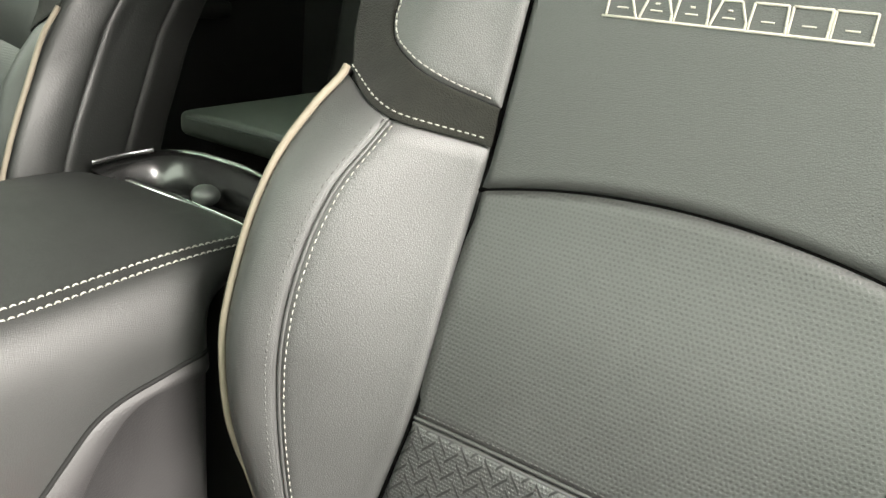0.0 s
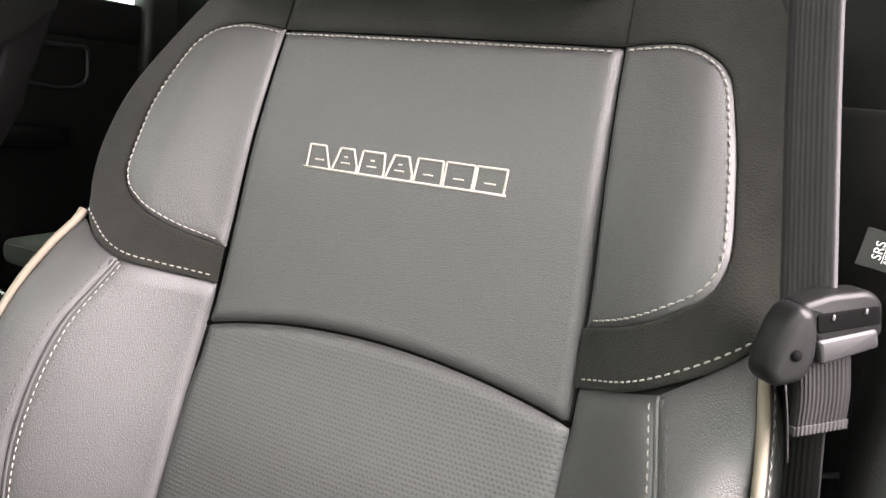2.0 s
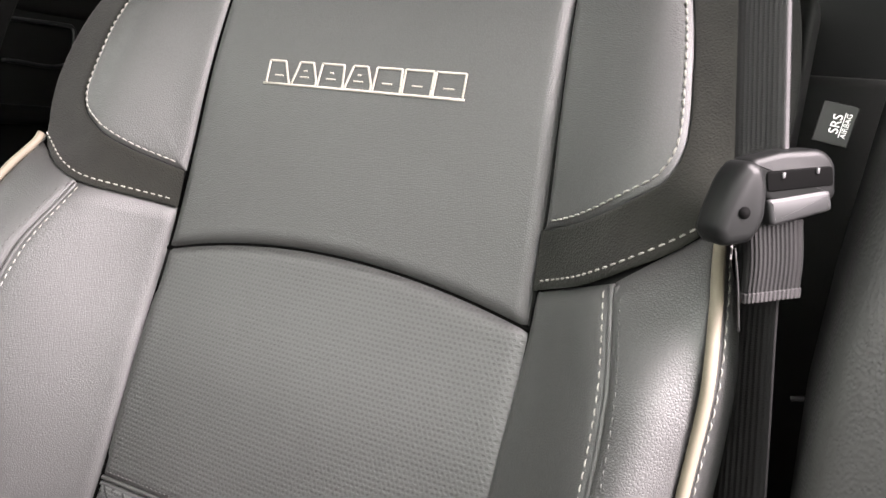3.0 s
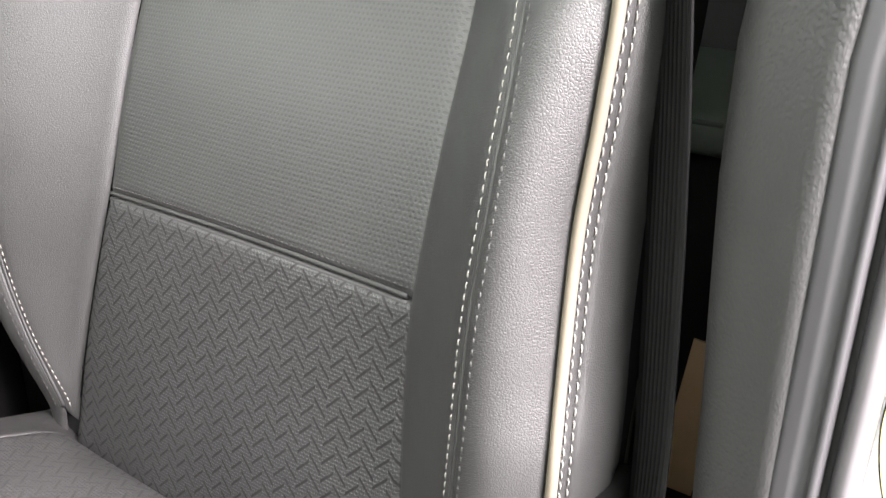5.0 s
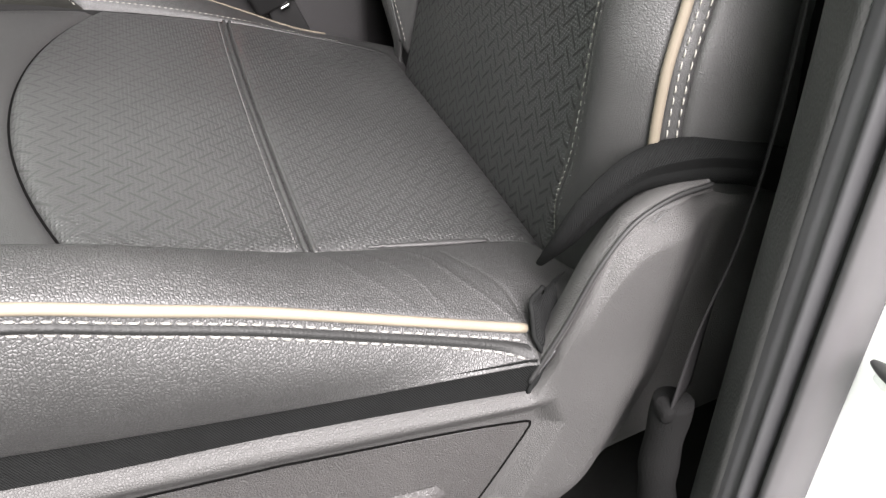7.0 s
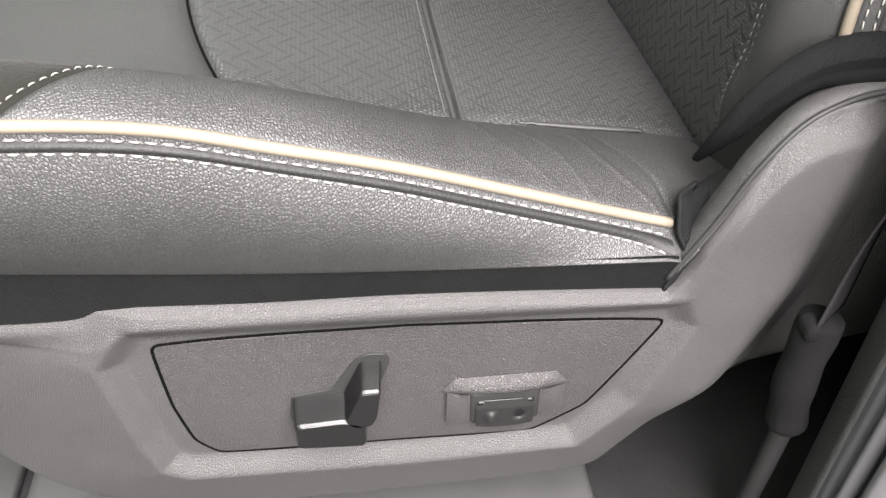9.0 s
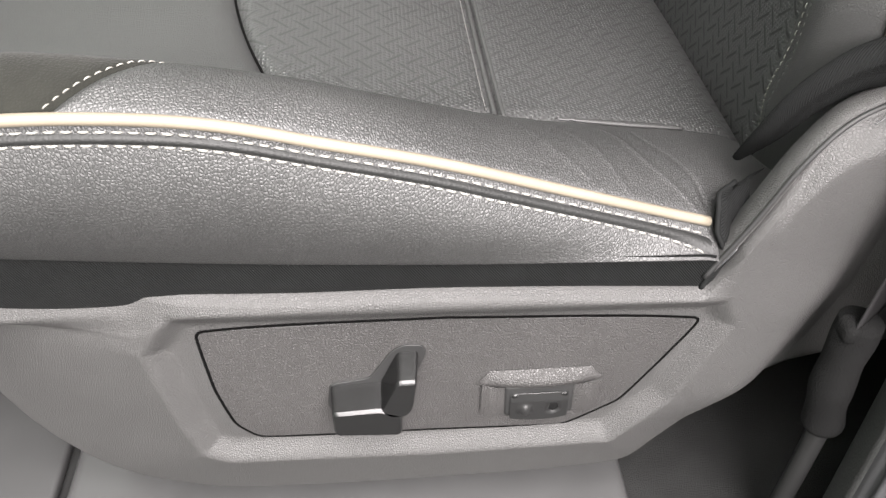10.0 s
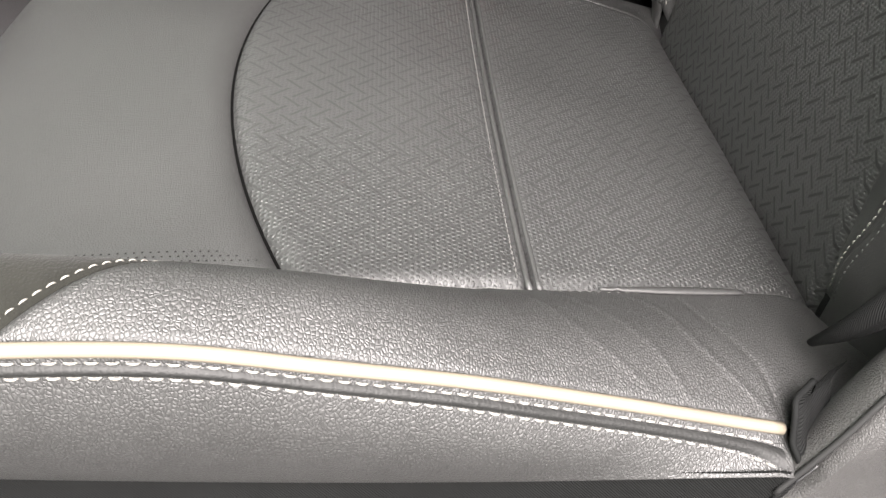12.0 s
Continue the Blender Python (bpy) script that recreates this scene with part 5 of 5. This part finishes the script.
for k in range(7):
    z = 0.582 - k * 0.0115
    x = np.interp(-z, -strip[:, 1], strip[:, 0]) + 0.0090
    part("print_bar", block((0.003 + 0.002 * (k % 3), 0.0004, 0.005), (x, 0.4712 + (x - 0.42) * 0.14 - 0.0022, z), 0), GREY_BAR, label_y, "", False)
bolt = thing("jamb_plug", "small black ribbed plug in the white door jamb", "plug")
bm = bmesh.new()
bmesh.ops.create_cone(bm, cap_ends=True, segments=24, radius1=0.0085, radius2=0.007, depth=0.004)
part("rim", bm, RUBBER_DARK, bolt, "dark rim")
bm = bmesh.new()
for k in range(6):
    b2 = block((0.0035, 0.009, 0.0015), (0, 0, 0.0025), 0.0005, (0, 0, k * 30))
    me = bpy.data.meshes.new("tmp")
    b2.to_mesh(me)
    b2.free()
    bm.from_mesh(me)
    bpy.data.meshes.remove(me)
part("spokes", bm, WHITE_LABEL, bolt, "pale spokes")
bolt.matrix_world = Matrix.Translation((0.4265, 0.4710, 0.4850)) @ pose(0, 0, 0, 90, 0, 0)
striker = thing("door_striker", "bare metal door striker loop bolted to the jamb", "door striker")
part("plate", block((0.05, 0.004, 0.062), (0.448, 0.4735, 0.415), 0.002, (0, 12, 0)), PAINT, striker, "white painted striker plate")
for z, x in ((0.4535, 0.4445), (0.398, 0.452)):
    bm = bmesh.new()
    bmesh.ops.create_cone(bm, cap_ends=True, segments=28, radius1=0.0115, radius2=0.0095, depth=0.006)
    bmesh.ops.transform(bm, matrix=pose(x, 0.4695, z, 90, 0, 0), verts=bm.verts)
    bo = part("bolt", bm, PAINT, striker, "round bolt head")
    bm = bmesh.new()
    for k in range(3):
        b2 = block((0.0026, 0.0085, 0.001), (0, 0, 0), 0.0004, (0, 0, k * 60))
        me = bpy.data.meshes.new("tmp")
        b2.to_mesh(me)
        b2.free()
        bm.from_mesh(me)
        bpy.data.meshes.remove(me)
    bmesh.ops.transform(bm, matrix=pose(x, 0.4662, z, 90, 0, 0), verts=bm.verts)
    part("socket", bm, RUBBER_DARK, bo, "star socket", False)
bar = polyline([(0.4165, 0.457, 0.4170), (0.428, 0.455, 0.4195), (0.440, 0.454, 0.4215), (0.452, 0.455, 0.4225), (0.462, 0.457, 0.4225)], 40)
tube("loop", bar, 0.0046 * np.sin(np.linspace(0.12, 3.0, 40)) ** 0.5, plain("worn_steel", (0.16, 0.16, 0.16), 0.45, 1.0), striker, "bare metal bar of the striker", 12)
for k in (8, 34):
    q = bar[k]
    part("arm", block((0.009, 0.024, 0.012), (q[0], q[1] + 0.011, q[2] - 0.004), 0.003, (0, 12, 0), 3), PAINT, striker, "white painted striker arm")

# ---- seat belt buckle ----
buckle = thing("belt_buckle", "black seat belt buckle with a red release button", "buckle")
BK = Matrix.Translation((-0.318, 0.276, 0.400)) @ pose(0, 0, 0, 25, 0, 0) @ pose(0, 0, 0, 0, 10, 0)
for name, size, at, mat, bev, lab in (("housing", (0.026, 0.048, 0.082), (0, 0, 0), SMOOTH_BLACK, 0.005, "black plastic housing"), ("button", (0.020, 0.044, 0.012), (0.001, 0, 0.0405), RED, 0.003, "red release button"),
                                      ("stalk", (0.012, 0.034, 0.09), (0, 0.004, -0.08), RUBBER_DARK, 0.003, "black buckle stalk"), ("rivet", (0.004, 0.012, 0.005), (0.012, 0.008, -0.043), CHROME, 0.002, "bright rivet")):
    bm = block(size, at, bev, (0, 0, 0), 3)
    bmesh.ops.transform(bm, matrix=BK, verts=bm.verts)
    part(name, bm, mat, buckle, lab)

# ---- centre console ----
console = thing("centre_console", "black leather armrest console with pale double stitching", "console")
PADZ = hermite([(-0.5, 0.600), (0.0, 0.604), (0.245, 0.618), (0.44, 0.633), (0.475, 0.632), (0.495, 0.628), (0.51, 0.618)])
SEAMZ = hermite([(-0.5, 0.40), (0.10, 0.42), (0.22, 0.455), (0.252, 0.482), (0.272, 0.503), (0.30, 0.530), (0.363, 0.549), (0.42, 0.558), (0.53, 0.566)])
INSETZ = hermite([(-0.5, 0.33), (0.10, 0.34), (0.22, 0.375), (0.27, 0.440), (0.29, 0.477), (0.305, 0.500), (0.33, 0.525), (0.378, 0.535), (0.45, 0.540), (0.53, 0.545)])
ys = np.linspace(-0.5, 0.505, 160)


def corner_cut(x, y, z=0.5):
    """Pulls the pad's outer side in towards its rear corner."""
    return x - 1.45 * np.maximum(0, y - 0.402) * (x + 0.70) / 0.355 * (1 - smooth(np.asarray(z), 0.565, 0.622))


prof = []
for y in ys:
    zt, zs_ = float(PADZ(y)), float(SEAMZ(y))
    pts = [(-0.70, zs_), (-0.705, zt - 0.03), (-0.690, zt - 0.006), (-0.66, zt), (-0.52, zt + 0.006), (-0.40, zt + 0.002), (-0.378, zt - 0.001), (-0.364, zt - 0.008), (-0.352, zt - 0.028), (-0.346, (zt + zs_) / 2 - 0.01), (-0.345, zs_)]
    q = polyline(pts, 40)
    prof.append(np.column_stack([corner_cut(q[:, 0], y, q[:, 1]), np.full(40, y), q[:, 1]]))
prof = np.array(prof)
f = [tuple(q) for q in grid_faces(160, 40)]
f.append(tuple(159 * 40 + k for k in range(40)))
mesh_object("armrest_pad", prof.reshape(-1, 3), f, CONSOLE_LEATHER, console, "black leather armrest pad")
for dx in (0.0, 0.011):
    yv2 = np.linspace(-0.1, 0.49, 200)
    ln = np.column_stack([corner_cut(-0.384 + dx, yv2, PADZ(yv2)), yv2, PADZ(yv2) + (0.0012 if dx == 0 else -0.0022)])
    stitches("armrest_stitching", ln, np.tile((0.15, 0, 1.0), (200, 1)), console, 0.0068, 0.005, 0.0009)
prof = []
for y in ys:
    zs_, zi_ = float(SEAMZ(y)), float(INSETZ(y))
    pts = [(-0.345, zs_ - 0.003), (-0.342, zs_ - 0.008), (-0.341, zi_ + 0.004), (-0.342, zi_), (-0.3465, zi_ - 0.006), (-0.345, zi_ - 0.08), (-0.338, 0.22), (-0.33, 0.07), (-0.71, 0.07), (-0.70, zs_ - 0.003)]
    prof.append([(float(corner_cut(x, y)), y, z) for x, z in pts])
prof = np.array(prof)
f = [tuple(q) for q in grid_faces(160, 10)] + [tuple(159 * 10 + k for k in range(10))]
mesh_object("lower_panel", prof.reshape(-1, 3), f, CONSOLE_PLASTIC, console, "grained grey lower side panel")
tube("seam_gap", np.column_stack([corner_cut(-0.3445, ys), ys, SEAMZ(ys) - 0.0015]), 0.0022, DARK, console, "dark joint between pad and panel", 6)
# cup tray behind the armrest: a dark recess inside a raised gloss rim
part("tray", block((0.36, 0.15, 0.50), (-0.525, 0.578, 0.335), 0.015), TRAY_BLACK, console, "satin black rear tray")
rim_line = polyline([(-0.706, 0.512, 0.622), (-0.704, 0.56, 0.632), (-0.690, 0.606, 0.639), (-0.655, 0.626, 0.642), (-0.60, 0.629, 0.642), (-0.53, 0.626, 0.638), (-0.46, 0.612, 0.630), (-0.40, 0.590, 0.620), (-0.366, 0.555, 0.610)], 60)
rim_in = rim_line - (rim_line - [-0.54, 0.555, 0.0]) * [0.10, 0.22, 0.0] - [0, 0, 0.006]
rim_low = rim_in * [1, 1, 0] + [0, 0, 0.58]
rim_out = rim_line * [1, 1, 0] + [0, 0.010, 0.58]
shell_rows = np.stack([rim_out, rim_line + [0, 0.006, -0.004], rim_line, (rim_line + rim_in) / 2 + [0, 0, 0.001], rim_in, rim_low], 1)
mesh_object("tray_rim", shell_rows.reshape(-1, 3), grid_faces(60, 6), GLOSS_BLACK, console, "gloss black tray rim")
for x, y, r in ((-0.635, 0.575, 0.032), (-0.49, 0.572, 0.036)):
    ring = [(x + r * math.cos(a), y + r * 0.8 * math.sin(a), 0.590) for a in np.linspace(0, 2 * math.pi, 33)]
    tube("cup_ring", ring, 0.004, GLOSS_BLACK, console, "gloss black cup holder ring", 8)
bm = bmesh.new()
bmesh.ops.create_uvsphere(bm, u_segments=20, v_segments=12, radius=0.017)
bmesh.ops.transform(bm, matrix=pose(-0.592, 0.590, 0.606) @ Matrix.Diagonal((1, 1, 0.75, 1)), verts=bm.verts)
part("tray_knob", bm, plain("worn_metal_knob", (0.12, 0.125, 0.12), 0.5, 0.5), console, "small bright round knob")
tube("chrome_trim", polyline([(-0.622, 0.5085, 0.6290), (-0.56, 0.5085, 0.6285), (-0.48, 0.5080, 0.6265), (-0.42, 0.5070, 0.6235), (-0.385, 0.506, 0.620)], 30), 0.0040, CHROME, console, "bright chrome trim strip", 8, 0.6, (0, -0.5, 1))
tube("chrome_trim", polyline([(-0.692, 0.5085, 0.634), (-0.690, 0.54, 0.6385), (-0.680, 0.581, 0.6440)], 30), 0.0030, CHROME, console, "bright chrome trim strip", 8)

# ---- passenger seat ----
passenger = build_seat(False, "charcoal leather passenger seat with cream piping, shade in its colour", "front seats")
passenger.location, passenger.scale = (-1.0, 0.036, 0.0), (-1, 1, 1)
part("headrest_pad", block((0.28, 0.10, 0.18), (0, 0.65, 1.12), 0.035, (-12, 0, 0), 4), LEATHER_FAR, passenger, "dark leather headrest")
for ob_seat, nm in ((driver_seat, "seat_base"), (passenger, "seat_base")):
    part(nm, block((0.46, 0.46, 0.24), (0, 0.15, 0.19), 0.02), DARK, ob_seat, "dark seat base on the floor")

# ---- rear cabin ----
bench = thing("rear_bench", "black leather rear bench seat with a welted front edge", "bench seat")
for x0, x1 in ((-1.30, -0.52), (-0.515, 0.16)):
    w = x1 - x0
    part("bench_cushion", block((w, 0.50, 0.055), ((x0 + x1) / 2, 1.31, 0.5455), 0.025, (3, 0, 0), 5), BENCH_LEATHER_LIT, bench, "black leather bench cushion with window light in its colour")
    part("bench_back", block((w, 0.14, 0.62), ((x0 + x1) / 2, 1.60, 0.82), 0.04, (-12, 0, 0), 5), NEAR_BLACK, bench, "black leather bench back")
    tube("welt", [(x0 + 0.03, 1.062, 0.549), ((x0 + x1) / 2, 1.058, 0.551), (x1 - 0.03, 1.062, 0.549)], 0.003, plain("pale_welt", (0.11, 0.12, 0.11), 0.6, spec=0.3), bench, "pale welt along the front edge", 8)
part("bench_base", block((1.44, 0.42, 0.46), (-0.57, 1.35, 0.295), 0.02), DARK, bench, "dark bench base")

# Ground out of view, kept dark to cut light from below.
ground = tagged(new("ground"), "unseen dark ground added to block light from below", "ground", kind="structure")
part("ground_sheet", block((60, 60, 0.04), (0, 0, -0.62), 0), UNSEEN_GROUND, ground, "", False)
floor = tagged(new("floor"), "black vinyl cabin floor with a grained seat riser", "car floor", kind="structure")
part("floor_sheet", block((2.25, 3.2, 0.06), (-0.66, 0.6, 0.03), 0.0), CARPET, floor, "black carpeted floor", False)
part("riser", block((0.60, 0.45, 0.022), (0.045, 0.112, 0.067), 0.010, (0, 0, 0), 4), plain("grained_riser_vinyl", (0.038, 0.038, 0.038), 0.38), floor, "grained grey vinyl riser under the seat")
part("vinyl", block((0.80, 0.50, 0.012), (-0.05, -0.374, 0.066), 0.004), plain("smooth_grey_vinyl", (0.018, 0.018, 0.018), 0.55), floor, "smooth grey floor vinyl")
mat = thing("floor_mat", "black rubber floor mat with raised ridges", "floor mat")
part("sheet", block((0.44, 0.5, 0.010), (-0.07, -0.452, 0.077), 0.004), RUBBER_DARK, mat, "black rubber sheet")
for k in range(14):
    part("ridge", block((0.020, 0.045 - 0.004 * (k % 2), 0.012), (0.135 - 0.0 * k, -0.225 - 0.026 * k, 0.086), 0.004), RUBBER, mat)
sill = tagged(new("trim"), "grey plastic door sill cover", "door sill", kind="structure")
part("sill_cover", block((0.16, 2.2, 0.10), (0.475, -0.45, 0.03), 0.02), PLASTIC, sill, "grey plastic sill cover")

# Wall out of view, put beside the truck to block low side light.
wall = tagged(new("wall_light_block"), "unseen grey wall added beside the truck to block low light", "wall", kind="structure")
part("wall_sheet", block((0.2, 14.0, 3.9), (4.4, 0.0, 1.35), 0), grained("grey_blocking_wall", (0.5, 0.5, 0.49), 0.9, 90, 0.3, 0.2), wall, "unseen plain grey wall", False)

shell = tagged(new("wall_cabin"), "dark cabin walls with windows", "car body", kind="structure")
part("far_door", block((0.08, 3.0, 0.95), (-1.76, 0.9, 0.545), 0.02), LEATHER_FAR, shell, "black trimmed far door")
part("far_door_sill", block((0.07, 3.0, 0.12), (-1.745, 0.9, 1.065), 0.02), RUBBER_DARK, shell, "dark window ledge")
for y0, y1 in ((-0.5, -0.38), (0.60, 0.82), (1.75, 2.4)):
    part("far_pillar", block((0.08, y1 - y0, 0.55), (-1.72, (y0 + y1) / 2, 1.2), 0.02), LEATHER_FAR, shell, "dark pillar")
# Unseen dashboard and door blocks, added to cut low light from the front.
part("front_wall", block((2.15, 0.60, 0.92), (-0.67, -0.80, 0.53), 0.05), RUBBER_DARK, shell, "unseen dark dashboard block that cuts front light")
part("open_door_wall", block((0.9, 0.09, 0.90), (0.92, -0.95, 0.52), 0.03, (0, 0, -20)), LEATHER_FAR, shell, "unseen dark open door panel that cuts front light")
part("rear_wall", block((2.3, 0.08, 0.95), (-0.68, 1.86, 0.52), 0.02), LEATHER_FAR, shell, "dark rear wall")
part("far_rear_window", block((0.008, 0.93, 0.37), (-1.745, 1.285, 1.30), 0.002), TINT_GLASS, shell, "tinted rear door glass").visible_shadow = False
part("near_window", block((0.01, 1.15, 0.50), (0.43, 1.22, 1.21), 0.002), DARK_GLASS, shell, "dark privacy glass")
part("rear_window", block((2.2, 0.01, 0.5), (-0.68, 1.86, 1.24), 0.002), DARK_GLASS, shell, "dark privacy glass")
part("near_rear_door", block((0.08, 1.15, 0.92), (0.44, 1.22, 0.50), 0.02), NEAR_BLACK, shell, "dark rear door trim")
roof = tagged(new("ceiling", None), "unseen grey cloth headliner, lengthened to cut front light", "car ceiling", kind="structure")
# Headliner out of view, carried forward over the windscreen to cut front light.
part("headliner", block((2.25, 2.80, 0.05), (-0.66, 0.805, 1.50), 0.02), HEADLINER, roof, "grey headliner")
rear_trim = thing("rear_trim_cord", "grey curved trim cord on the rear door", "trim cord")
tube("cord", polyline([(0.287, 0.70, 0.664), (0.301, 0.70, 0.669), (0.313, 0.70, 0.684), (0.321, 0.70, 0.710), (0.326, 0.70, 0.738)], 30), 0.0022, RUBBER, rear_trim, "grey cord", 8)
handle = thing("door_pull", "black door pull frame with a grey rim", "door handle")
tube("rim", polyline([(-1.700, 1.36, 0.98), (-1.700, 1.55, 0.985), (-1.700, 1.565, 0.97), (-1.700, 1.565, 0.91), (-1.700, 1.55, 0.885), (-1.700, 1.36, 0.875)], 60), 0.006, RUBBER, handle, "grey rim", 8)
part("armrest", block((0.07, 0.6, 0.05), (-1.69, 1.2, 0.74), 0.02), LEATHER_FAR, handle, "black door armrest")
box = thing("cardboard_piece", "tan cardboard piece on the rear floor", "cardboard")
part("sheet", block((0.045, 0.004, 0.22), (0.192, 0.92, 0.24), 0.001, (8, 6, 10)), TAN, box)
